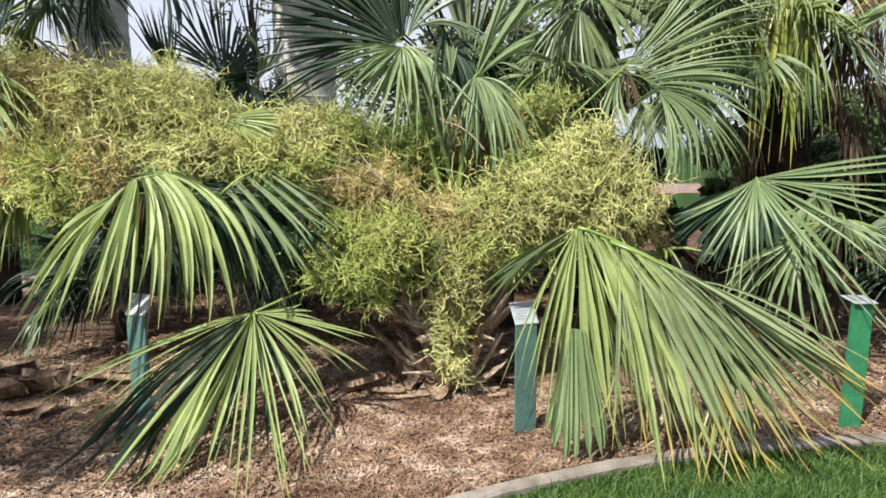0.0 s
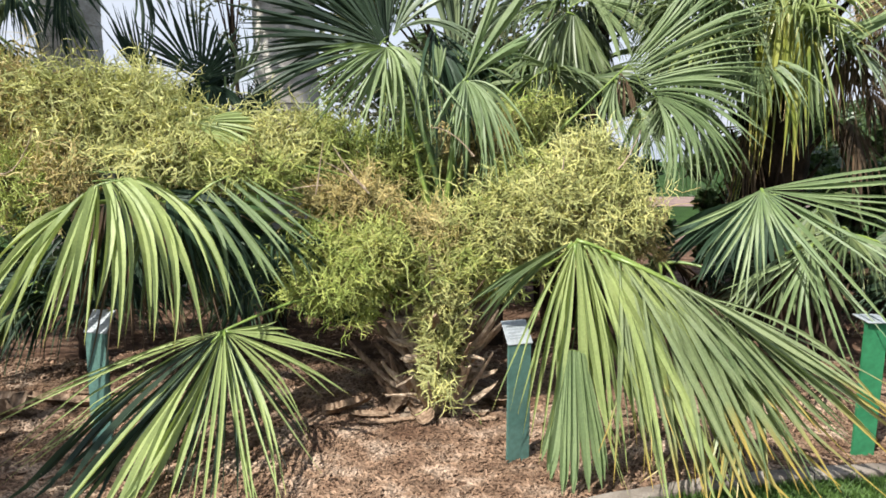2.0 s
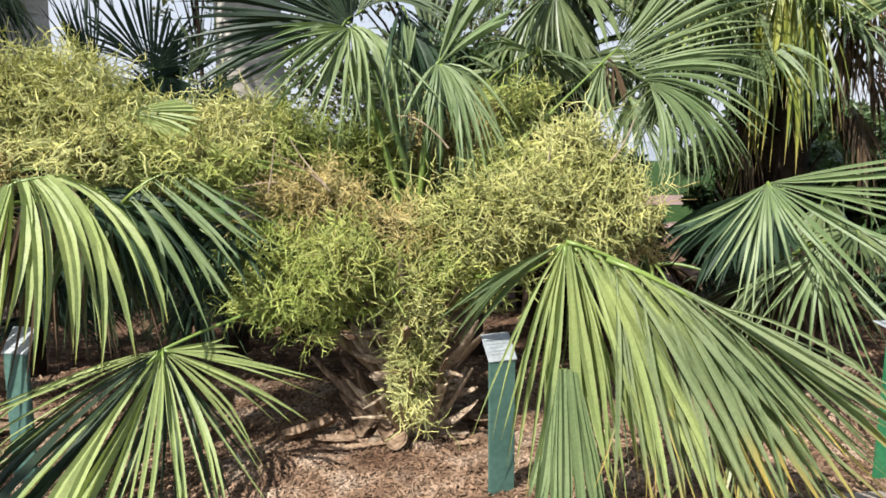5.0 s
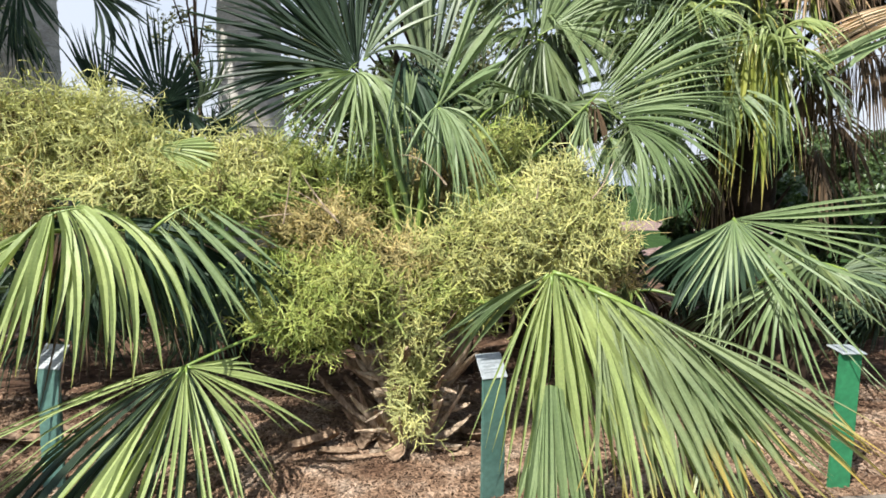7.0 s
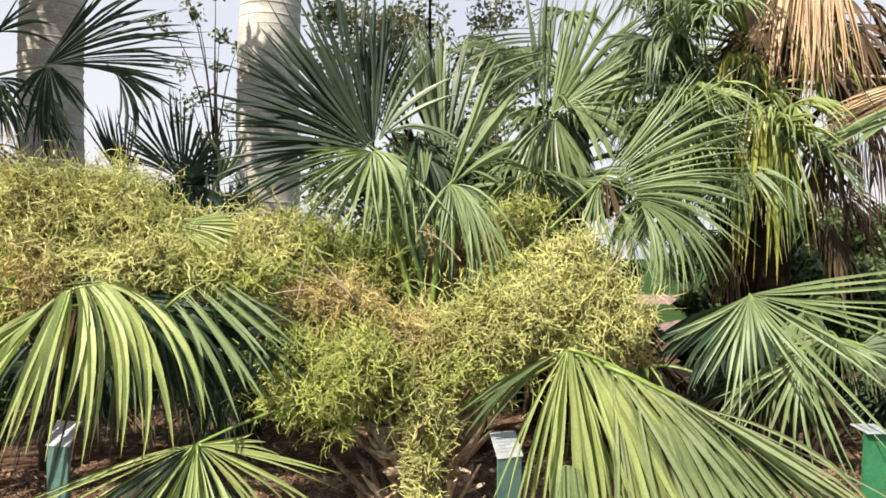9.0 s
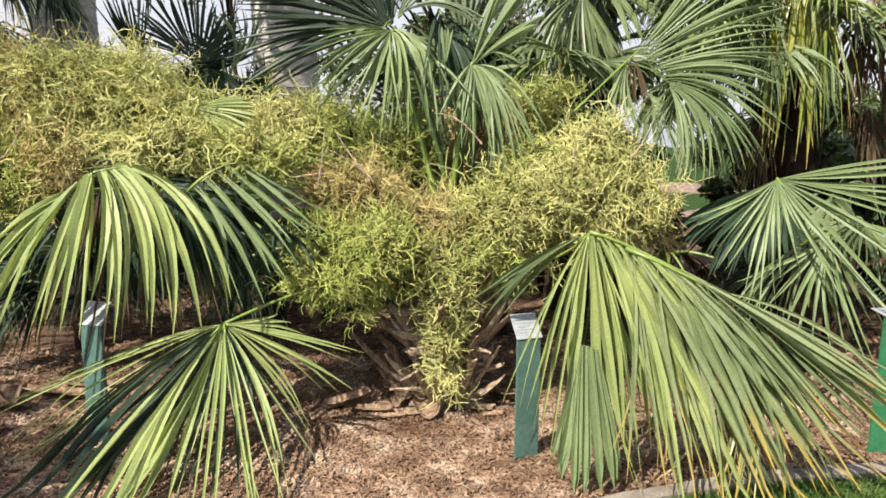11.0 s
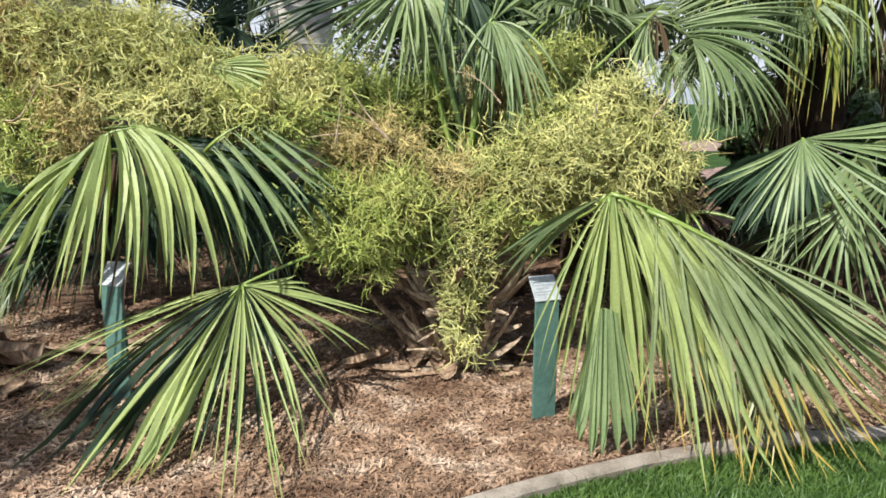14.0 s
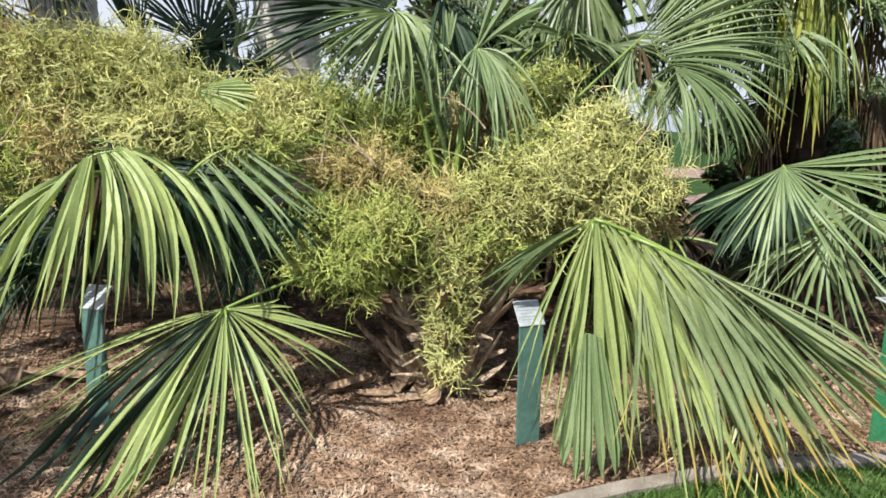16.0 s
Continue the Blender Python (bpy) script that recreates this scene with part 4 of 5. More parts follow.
# flower sprays, cluster by cluster
for at, (mat, centre, radii, count) in enumerate((
        (FLOWER_TAN, (-2.40, 4.55, 1.61), (0.38, 0.27, 0.29), 791),
        (FLOWER, (-1.92, 4.45, 1.65), (0.37, 0.27, 0.21), 601),
        (FLOWER, (-1.52, 4.40, 1.48), (0.36, 0.27, 0.20), 585),
        (FLOWER, (-1.13, 4.40, 1.39), (0.36, 0.27, 0.19), 568),
        (FLOWER, (-0.83, 4.55, 1.43), (0.31, 0.26, 0.21), 508),
        (FLOWER_MIX, (-0.55, 4.60, 1.36), (0.29, 0.25, 0.24), 536),
        (FLOWER_TAN, (-0.41, 4.20, 1.12), (0.25, 0.21, 0.17), 420),
        (FLOWER_MIX, (-0.17, 4.55, 1.26), (0.21, 0.17, 0.26), 427),
        (FLOWER_TAN, (0.00, 4.20, 0.97), (0.24, 0.20, 0.12), 303),
        (FLOWER_TAN, (-2.17, 4.30, 1.31), (0.32, 0.27, 0.18), 502),
        (FLOWER_GREEN, (-0.45, 4.02, 0.76), (0.28, 0.23, 0.19), 560),
        (FLOWER_MIX, (-0.25, 4.00, 0.92), (0.19, 0.16, 0.14), 300),
        (FLOWER_GREEN, (-0.55, 4.07, 0.91), (0.18, 0.15, 0.11), 260),
        (FLOWER, (0.33, 4.15, 1.04), (0.25, 0.21, 0.17), 420),
        (FLOWER, (0.59, 4.15, 1.13), (0.28, 0.24, 0.21), 535),
        (FLOWER, (0.89, 4.20, 1.11), (0.27, 0.23, 0.20), 485),
        (FLOWER, (0.84, 4.30, 1.39), (0.18, 0.15, 0.10), 222),
        (FLOWER_MIX, (0.56, 4.40, 1.29), (0.23, 0.20, 0.12), 279),
        (FLOWER_TAN, (1.09, 4.35, 0.97), (0.15, 0.12, 0.19), 285),
        (FLOWER_PALE, (0.07, 4.06, 0.65), (0.12, 0.09, 0.19), 300),
        (FLOWER_PALE, (0.05, 4.03, 0.36), (0.075, 0.06, 0.20), 190),
        (FLOWER_MIX, (0.20, 4.15, 0.84), (0.25, 0.21, 0.12), 330),
        (FLOWER_TAN, (0.27, 4.75, 1.42), (0.21, 0.18, 0.21), 360),
        (FLOWER_MIX, (0.60, 4.85, 1.58), (0.22, 0.19, 0.13), 252),
        (FLOWER, (-1.69, 4.75, 1.73), (0.25, 0.21, 0.11), 247),
        (FLOWER, (-2.60, 4.70, 1.85), (0.21, 0.18, 0.11), 225),
        (FLOWER_MIX, (-2.14, 4.15, 1.27), (0.26, 0.14, 0.17), 300),
        (FLOWER_TAN, (-1.82, 4.02, 1.24), (0.14, 0.12, 0.14), 140),
        (FLOWER, (-1.25, 3.92, 1.385), (0.30, 0.13, 0.07), 230),
        (FLOWER_MIX, (-0.88, 3.98, 1.32), (0.22, 0.13, 0.08), 180),
        (FLOWER_GREEN, (-2.02, 4.00, 1.20), (0.20, 0.14, 0.16), 200),
        (FLOWER_MIX, (0.42, 4.18, 0.80), (0.17, 0.12, 0.12), 170))):
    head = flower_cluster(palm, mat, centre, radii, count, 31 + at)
    c = Vector(centre)
    v, f = tube_geo(bend(CROWN, CROWN.lerp(c, 0.5) + Vector((0, 0.1, 0.35)), c, 12), [0.011 - 0.0006 * i for i in range(12)], 6)
    piece("flower_stalk", mesh_of("flower_stalk", v, f, [0.3] * len(v), True), STALK, head, "arching green flower stalk")

# bare twigs left from older flowering
rng = random.Random(57)
for i in range(16):
    p = Vector((rng.uniform(-2.2, 1.0), rng.uniform(3.85, 4.05), rng.uniform(1.0, 1.45)))
    q = p + Vector((rng.uniform(-0.3, 0.3), rng.uniform(-0.1, 0.1), rng.uniform(-0.05, 0.25)))
    v, f = tube_geo(bend(p, (p + q) / 2 + Vector((0, 0, rng.gauss(0, 0.05))), q, 6), [0.0045, 0.004, 0.0035, 0.003, 0.0025, 0.0015], 5)
    piece("dry_twig", mesh_of("dry_twig", v, f), BARK_PALE, palm, "bare pale dry twig")

# ---- neighbouring palms ----
palm_r = thing("fan_palm", "low fan palm with open grey-green leaves beside a plant label", "palm")
draped_leaf(palm_r, (LEAF_PALE,), ((1.71, 4.12, 1.22), (1.71, 4.12, 1.22),),
            ((1.51, 4.10, 1.11), (1.57, 4.02, 1.04), (1.65, 3.97, 1.00), (1.78, 3.97, 1.06), (1.99, 3.95, 1.03), (2.13, 4.00, 1.14), (2.17, 4.08, 1.28),),
            ((1.30, 4.08, 1.03), (1.33, 4.00, 0.90), (1.46, 3.90, 0.67), (1.60, 3.85, 0.66), (1.80, 3.95, 0.89), (1.95, 3.58, 0.61), (2.13, 3.50, 0.63), (2.33, 3.55, 0.88), (2.69, 3.85, 1.04), (2.75, 4.00, 1.23), (2.63, 4.10, 1.35),), n=28, split=0.3, width=0.021, seed=41, loose=1.4, root=(2.1, 4.7, 0.75), ragged=0.05, label='flat open grey-green fan leaf')
draped_leaf(palm_r, (LEAF_PALE,), ((1.94, 4.02, 0.94), (1.94, 4.02, 0.94),),
            ((1.74, 4.00, 0.79), (1.82, 3.95, 0.72), (1.91, 3.92, 0.69), (2.06, 3.92, 0.72),),
            ((1.51, 4.00, 0.76), (1.57, 3.95, 0.60), (1.68, 3.90, 0.55), (1.78, 3.86, 0.50), (1.90, 3.84, 0.46), (1.90, 3.60, 0.47), (2.01, 3.54, 0.45), (2.17, 3.54, 0.52),), n=16, split=0.3, width=0.021, seed=42, root=(2.1, 4.7, 0.7), label='second grey-green fan leaf hanging lower')
draped_leaf(palm_r, (LEAF_MID,), ((1.97, 4.35, 0.85), (2.16, 4.35, 0.92),),
            ((1.67, 4.30, 0.68), (1.90, 4.25, 0.59), (2.29, 4.25, 0.59),),
            ((1.49, 4.30, 0.49), (1.67, 4.20, 0.45), (1.92, 4.20, 0.38), (2.18, 4.20, 0.38), (2.49, 4.20, 0.41),), n=18, split=0.3, width=0.022, seed=45, ragged=0.25)
# added backing leaf: the gap's shade is put into its colour
draped_leaf(palm_r, (LEAF_SHADE_DARK,), ((1.90, 4.50, 1.16), (1.99, 4.50, 1.17),),
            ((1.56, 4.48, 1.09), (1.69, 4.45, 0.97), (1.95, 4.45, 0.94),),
            ((1.30, 4.45, 0.94), (1.42, 4.42, 0.78), (1.64, 4.40, 0.72), (1.87, 4.40, 0.72), (2.13, 4.40, 0.78),), n=26, split=0.5, width=0.05, seed=43, label='dark leaf added for the shadowed gap behind an open one')
trunk(palm_r, (2.25, 4.85, -0.05), (2.15, 4.75, 0.8), 0.14, 0.12, DARKBARK, 6)

skirt_palm = thing("fan_palm", "old fan palm with a skirt of dead brown leaves", "palm")
boots(skirt_palm, (2.52, 5.8, 0.7), (2.62, 5.85, 2.6), 0.21, 0.23, 70, 8, DARKBARK, spread=0.5, ln=(0.2, 0.42))
trunk(skirt_palm, (2.5, 5.8, -0.05), (2.65, 5.85, 3.4), 0.22, 0.24, DARKBARK, 7)
fan_leaf(skirt_palm, LEAF_MID, (2.185, 5.100, 2.337), az=180.2, el=-48.2, roll=1.0, a0=25, a1=44, length=1.062, fall=0.20, droop=2.27, costa=0.06, cup=-0.04, shift=(-0.22, 0.12, 0.12), n=14, width=0.03, split=0.25, seed=58, ragged=0.35)
fan_leaf(skirt_palm, LEAF_YELLOW, (2.185, 5.100, 2.337), az=180.2, el=-48.2, roll=1.0, a0=25, a1=44, length=1.062, fall=0.20, droop=2.27, costa=0.06, cup=-0.04, shift=(0.22, 0.05, -0.1), n=12, width=0.03, split=0.25, seed=59, ragged=0.4)
fan_leaf(skirt_palm, LEAF_MID, (2.185, 5.100, 2.337), az=180.2, el=-48.2, roll=1.0, a0=25, a1=44, length=1.062, fall=0.20, droop=2.27, costa=0.06, cup=-0.04, shift=(0.1, 0.2, 0.35), n=14, width=0.03, split=0.25, seed=60, ragged=0.35)
fan_leaf(skirt_palm, LEAF_MID, (1.746, 5.500, 2.923), az=120.7, el=-36.0, roll=-16.4, a0=41, a1=90, length=0.641, fall=0.23, droop=1.66, costa=0.06, cup=0.15, root=(2.3, 5.6, 2.6), n=22, width=0.04, seed=53)
draped_leaf(skirt_palm, (LEAF_YELLOW, LEAF_PALE), ((2.18, 5.10, 2.34), (2.26, 5.10, 2.35), (2.33, 5.10, 2.34),),
            ((2.05, 5.05, 2.16), (2.17, 5.02, 2.07), (2.28, 5.02, 2.08), (2.42, 5.05, 2.08),),
            ((1.95, 5.00, 1.57), (2.07, 4.98, 1.39), (2.19, 4.96, 1.32), (2.28, 4.96, 1.36), (2.38, 4.98, 1.50), (2.50, 5.00, 1.61),), n=36, split=0.3, width=0.036, seed=52, loose=1.9, ragged=0.25, turn_at=0.55, root=(2.3, 5.6, 2.5), label='yellowing leaf hanging limp')
draped_leaf(skirt_palm, (LEAF_YELLOW, LEAF_MID), ((2.06, 5.10, 2.66), (2.12, 5.10, 2.68),),
            ((1.95, 5.10, 2.80), (2.12, 5.06, 2.79), (2.31, 5.08, 2.70),),
            ((1.86, 5.05, 2.39), (1.97, 5.05, 2.32), (2.08, 5.05, 2.54), (2.23, 5.05, 2.44), (2.34, 5.05, 2.29),), n=9, split=0.3, width=0.028, seed=51, root=(2.3, 5.6, 2.6))
draped_leaf(skirt_palm, (LEAF_TAN,), ((2.42, 5.15, 3.30), (2.56, 5.15, 3.34), (2.75, 5.15, 3.35),),
            ((2.22, 5.05, 3.01), (2.40, 5.03, 2.97), (2.58, 5.03, 3.01), (2.78, 5.05, 3.02),),
            ((2.11, 5.05, 2.68), (2.26, 5.00, 2.53), (2.41, 5.00, 2.40), (2.54, 5.00, 2.33), (2.68, 5.00, 2.54), (2.90, 5.02, 2.62),), n=70, split=0.3, width=0.017, seed=54, loose=1.9, ragged=0.25, root=(2.4, 5.6, 3.2), label='dead tan leaf hanging from the crown')
draped_leaf(skirt_palm, (LEAF_TAN,), ((3.28, 5.00, 2.52), (3.28, 5.00, 2.45),),
            ((2.98, 5.00, 2.51), (2.98, 5.00, 2.37),),
            ((2.69, 5.00, 2.35), (2.59, 5.00, 2.24), (2.58, 5.00, 2.15), (2.76, 5.00, 2.21),), n=30, split=0.5, width=0.017, seed=55, root=(2.5, 5.6, 2.6))
draped_leaf(skirt_palm, (LEAF_PALE,), ((3.24, 4.95, 2.44), (3.24, 4.95, 2.33),),
            ((2.88, 4.95, 2.31), (2.86, 4.93, 2.21),),
            ((2.66, 4.95, 2.19), (2.43, 4.93, 2.10), (2.53, 4.92, 2.07), (2.79, 4.92, 2.11),), n=9, split=0.8, fill=1.0, width=0.04, seed=56, root=(2.5, 5.6, 2.4))
draped_leaf(skirt_palm, (LEAF_BROWN,), ((2.65, 5.20, 2.17), (2.88, 5.20, 2.22), (3.19, 5.20, 2.22),),
            ((2.56, 5.10, 1.87), (2.83, 5.10, 1.91), (3.17, 5.10, 1.91),),
            ((2.54, 5.10, 1.47), (2.67, 5.08, 1.58), (2.82, 5.08, 1.61), (3.01, 5.08, 1.58), (3.27, 5.08, 1.73),), n=90, split=0.3, width=0.014, loose=1.8, seed=57, ragged=0.3, root=(2.5, 5.6, 2.3))
rng = random.Random(77)
for i in range(20):
    a = rng.uniform(110, 260)
    fan_leaf(skirt_palm, LEAF_YELLOW if i % 6 == 1 else LEAF_BROWN, (2.72 + 0.35 * math.sin(radians(a)) + rng.gauss(0, 0.15), 5.75 + 0.35 * math.cos(radians(a)), rng.uniform(1.5, 3.3)), az=a, el=-40, roll=rng.gauss(0, 30),
             a0=60, a1=60, length=0.75, fall=0.2, droop=2.2, costa=0.1, cup=0.1, n=22, width=0.024, seed=100 + i, ragged=0.25)

fan_leaf(skirt_palm, LEAF_PALE, (2.180, 5.200, 1.913), az=183.7, el=-72.5, roll=-3.9, a0=34, a1=20, length=0.696, fall=0.08, droop=1.34, costa=0.07, cup=-0.05, shift=(-0.2, -0.05, 0.15), n=18, width=0.03, split=0.25, seed=85, ragged=0.3)
fan_leaf(skirt_palm, LEAF_MID, (2.180, 5.200, 1.913), az=183.7, el=-72.5, roll=-3.9, a0=34, a1=20, length=0.696, fall=0.08, droop=1.34, costa=0.07, cup=-0.05, shift=(0.3, 0.1, 0.1), n=20, width=0.03, split=0.25, seed=86, ragged=0.3)
fan_leaf(skirt_palm, LEAF_PALE, (1.708, 5.200, 1.776), az=166.2, el=-61.6, roll=-3.6, a0=37, a1=28, length=0.708, fall=0.07, droop=0.77, costa=0.13, cup=0.24, root=(2.5, 5.8, 2.5), n=28, width=0.028, split=0.25, seed=87, ragged=0.15)

back_palm = thing("fan_palm", "grey-green fan palm standing behind the flowering palm", "palm")
trunk(back_palm, (1.1, 6.4, -0.05), (1.05, 6.3, 2.0), 0.16, 0.15, DARKBARK, 8)
draped_leaf(back_palm, (LEAF_PALE,), ((0.94, 5.45, 2.35), (0.99, 5.45, 2.38), (1.06, 5.43, 2.41),),
            ((0.98, 5.45, 2.72), (1.19, 5.43, 2.76), (1.36, 5.40, 2.64), (1.32, 5.37, 2.40), (1.20, 5.35, 2.25),),
            ((1.00, 5.45, 3.08), (1.17, 5.45, 3.14), (1.36, 5.43, 3.10), (1.53, 5.40, 2.98), (1.70, 5.37, 2.88), (1.75, 5.35, 2.65), (1.66, 5.35, 2.52), (1.53, 5.33, 2.38), (1.45, 5.31, 2.21), (1.32, 5.30, 2.04), (1.21, 5.30, 1.98),), n=44, split=0.58, fill=1.35, loose=0.8, begin=0.3, seed=64, root=(1.05, 6.2, 1.9), label='pale open fan leaf standing upright')
draped_leaf(back_palm, (LEAF_BLUE,), ((0.90, 5.45, 2.91), (0.92, 5.45, 2.81), (0.93, 5.45, 2.68),),
            ((0.65, 5.43, 2.93), (0.65, 5.41, 2.80), (0.72, 5.40, 2.62),),
            ((0.38, 5.40, 2.85), (0.39, 5.39, 2.75), (0.46, 5.37, 2.59), (0.57, 5.35, 2.40),), n=12, split=0.5, fill=0.9, seed=62)
draped_leaf(back_palm, (LEAF_BLUE,), ((0.89, 5.47, 2.38), (0.91, 5.47, 2.41),),
            ((0.83, 5.47, 2.76), (0.91, 5.47, 2.80),),
            ((0.77, 5.49, 3.18), (0.91, 5.49, 3.23), (0.99, 5.49, 3.15),), n=8, split=0.5, width=0.03, seed=61)
draped_leaf(back_palm, (LEAF_MID,), ((0.91, 5.40, 2.31), (0.98, 5.40, 2.29),),
            ((0.70, 5.35, 2.18), (0.87, 5.33, 2.09), (1.06, 5.33, 2.13),),
            ((0.53, 5.30, 1.82), (0.71, 5.27, 1.67), (0.90, 5.27, 1.60), (1.09, 5.27, 1.64), (1.23, 5.29, 1.83),), n=26, split=0.3, width=0.028, seed=65, loose=1.9, ragged=0.2)
draped_leaf(back_palm, (LEAF_PALE,), ((1.58, 5.55, 2.91), (1.74, 5.55, 2.92),),
            ((1.76, 5.50, 2.86), (1.95, 5.47, 2.78),),
            ((1.67, 5.45, 2.46), (1.88, 5.43, 2.42), (2.05, 5.41, 2.39),), n=9, split=0.6, width=0.05, seed=66)
fan_leaf(back_palm, LEAF_MID, (0.984, 5.500, 2.267), az=172.6, el=-60.4, roll=6.7, a0=44, a1=38, length=0.534, fall=0.13, droop=0.84, costa=0.09, cup=0.13, shift=(0.12, 0.15, -0.12), n=28, width=0.034, seed=66, ragged=0.2)
fan_leaf(back_palm, LEAF_MID, (0.984, 5.500, 2.267), az=172.6, el=-60.4, roll=6.7, a0=44, a1=38, length=0.534, fall=0.13, droop=0.84, costa=0.09, cup=0.13, shift=(-0.15, 0.1, -0.02), n=24, width=0.03, seed=67, ragged=0.2)

# tree shade over this palm is put into its dark leaf materials
left_palm = thing("fan_palm", "fan palm in front of a smooth trunk, shade put into its leaf colour", "palm")
trunk(left_palm, (-3.9, 6.5, -0.05), (-3.8, 6.4, 2.6), 0.15, 0.13, DARKBARK, 9)
draped_leaf(left_palm, (LEAF_SHADE_DEEP,), ((-2.69, 6.00, 2.72), (-2.65, 6.00, 2.74), (-2.59, 6.00, 2.74),),
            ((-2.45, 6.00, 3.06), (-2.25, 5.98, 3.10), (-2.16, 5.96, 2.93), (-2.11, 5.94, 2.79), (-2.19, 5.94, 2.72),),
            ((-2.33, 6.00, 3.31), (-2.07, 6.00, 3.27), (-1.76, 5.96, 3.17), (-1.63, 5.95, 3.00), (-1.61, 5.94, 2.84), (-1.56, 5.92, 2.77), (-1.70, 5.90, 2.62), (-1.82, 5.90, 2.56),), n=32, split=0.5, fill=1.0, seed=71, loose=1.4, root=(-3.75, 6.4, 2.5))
draped_leaf(left_palm, (LEAF_SHADE_DEEP,), ((-2.23, 5.98, 2.74), (-2.15, 5.98, 2.65),),
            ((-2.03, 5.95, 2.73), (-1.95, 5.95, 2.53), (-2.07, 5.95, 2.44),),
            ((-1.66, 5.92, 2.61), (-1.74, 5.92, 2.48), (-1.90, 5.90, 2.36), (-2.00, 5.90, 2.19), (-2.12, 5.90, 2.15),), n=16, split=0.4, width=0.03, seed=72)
draped_leaf(left_palm, (LEAF_SHADE_DARK,), ((-2.68, 6.02, 2.72), (-2.64, 6.02, 2.72),),
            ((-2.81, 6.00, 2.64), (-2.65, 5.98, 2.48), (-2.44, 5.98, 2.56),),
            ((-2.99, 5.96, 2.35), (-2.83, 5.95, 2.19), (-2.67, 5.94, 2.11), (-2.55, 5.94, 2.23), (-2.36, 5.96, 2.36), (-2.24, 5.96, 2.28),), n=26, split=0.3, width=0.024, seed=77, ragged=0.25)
draped_leaf(left_palm, (LEAF_SHADE_DARK,), ((-3.05, 6.00, 2.92), (-3.03, 6.00, 2.96),),
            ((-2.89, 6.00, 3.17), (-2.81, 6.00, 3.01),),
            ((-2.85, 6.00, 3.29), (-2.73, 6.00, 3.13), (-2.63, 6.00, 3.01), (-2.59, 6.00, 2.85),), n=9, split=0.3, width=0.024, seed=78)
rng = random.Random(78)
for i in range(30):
    fan_leaf(left_palm, (LEAF_SHADE_DARK, LEAF_MID, LEAF_BROWN)[i % 3], (rng.uniform(-3.9, -2.85), rng.uniform(5.7, 6.6), rng.uniform(1.5, 2.7)), az=rng.uniform(90, 270), el=-40, roll=rng.gauss(0, 30),
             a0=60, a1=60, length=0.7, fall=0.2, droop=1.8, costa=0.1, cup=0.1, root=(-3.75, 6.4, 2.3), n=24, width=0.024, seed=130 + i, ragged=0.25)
# dark leaf colour stands for the tree shade on this palm
small_palm = thing("fan_palm", "small fan palm between two smooth trunks, shade put into its leaf colour", "palm")
trunk(small_palm, (-1.7, 6.5, -0.05), (-1.75, 6.4, 1.5), 0.1, 0.09, DARKBARK, 10)
draped_leaf(small_palm, (LEAF_SHADE_DARK,), ((-1.80, 6.30, 1.93), (-1.78, 6.30, 1.95), (-1.75, 6.30, 1.93),),
            ((-2.09, 6.28, 2.07), (-2.04, 6.28, 2.20), (-1.92, 6.30, 2.29), (-1.75, 6.30, 2.27), (-1.60, 6.30, 2.16), (-1.57, 6.28, 1.99),),
            ((-2.33, 6.25, 2.05), (-2.27, 6.25, 2.19), (-2.20, 6.27, 2.41), (-2.04, 6.28, 2.50), (-1.90, 6.30, 2.62), (-1.78, 6.30, 2.60), (-1.66, 6.30, 2.45), (-1.52, 6.30, 2.32), (-1.44, 6.28, 2.12), (-1.48, 6.26, 1.94),), n=36, split=0.45, fill=1.0, seed=73, loose=1.9, root=(-1.75, 6.4, 1.3))
draped_leaf(small_palm, (LEAF_SHADE_DARK,), ((-2.42, 6.80, 1.96), (-2.39, 6.80, 1.97),),
            ((-2.61, 6.80, 2.25), (-2.47, 6.80, 2.30), (-2.31, 6.80, 2.21),),
            ((-2.75, 6.80, 2.42), (-2.63, 6.80, 2.58), (-2.50, 6.80, 2.54), (-2.36, 6.80, 2.47), (-2.20, 6.80, 2.26),), n=18, split=0.3, width=0.022, seed=74, root=(-1.75, 6.4, 1.3))
draped_leaf(small_palm, (LEAF_MID,), ((-1.50, 6.10, 1.85), (-1.48, 6.10, 1.87),),
            ((-1.38, 6.10, 2.06), (-1.25, 6.10, 2.10),),
            ((-1.59, 6.10, 2.23), (-1.38, 6.10, 2.29), (-1.21, 6.10, 2.23),), n=9, split=0.3, width=0.022, seed=76)
draped_leaf(small_palm, (LEAF_SHADE_DARK,), ((-1.76, 6.35, 1.88), (-1.72, 6.35, 1.89),),
            ((-1.92, 6.30, 1.85), (-1.72, 6.28, 1.77), (-1.53, 6.30, 1.86),),
            ((-2.13, 6.28, 1.76), (-1.97, 6.26, 1.66), (-1.80, 6.25, 1.59), (-1.61, 6.25, 1.60), (-1.44, 6.27, 1.73),), n=20, split=0.4, width=0.05, seed=75)


rng = random.Random(81)
for i in range(9):
    fan_leaf(small_palm, LEAF_SHADE_DARK, (rng.uniform(-2.5, -1.4), rng.uniform(6.5, 7.1), rng.uniform(1.55, 2.0)), az=rng.uniform(-90, 90), el=rng.uniform(20, 70), roll=rng.gauss(0, 40),
             a0=80, a1=80, length=0.5, fall=0.2, droop=0.5, costa=0.1, cup=0.1, root=(-1.75, 6.4, 1.3), n=26, width=0.03, seed=230 + i, ragged=0.2)
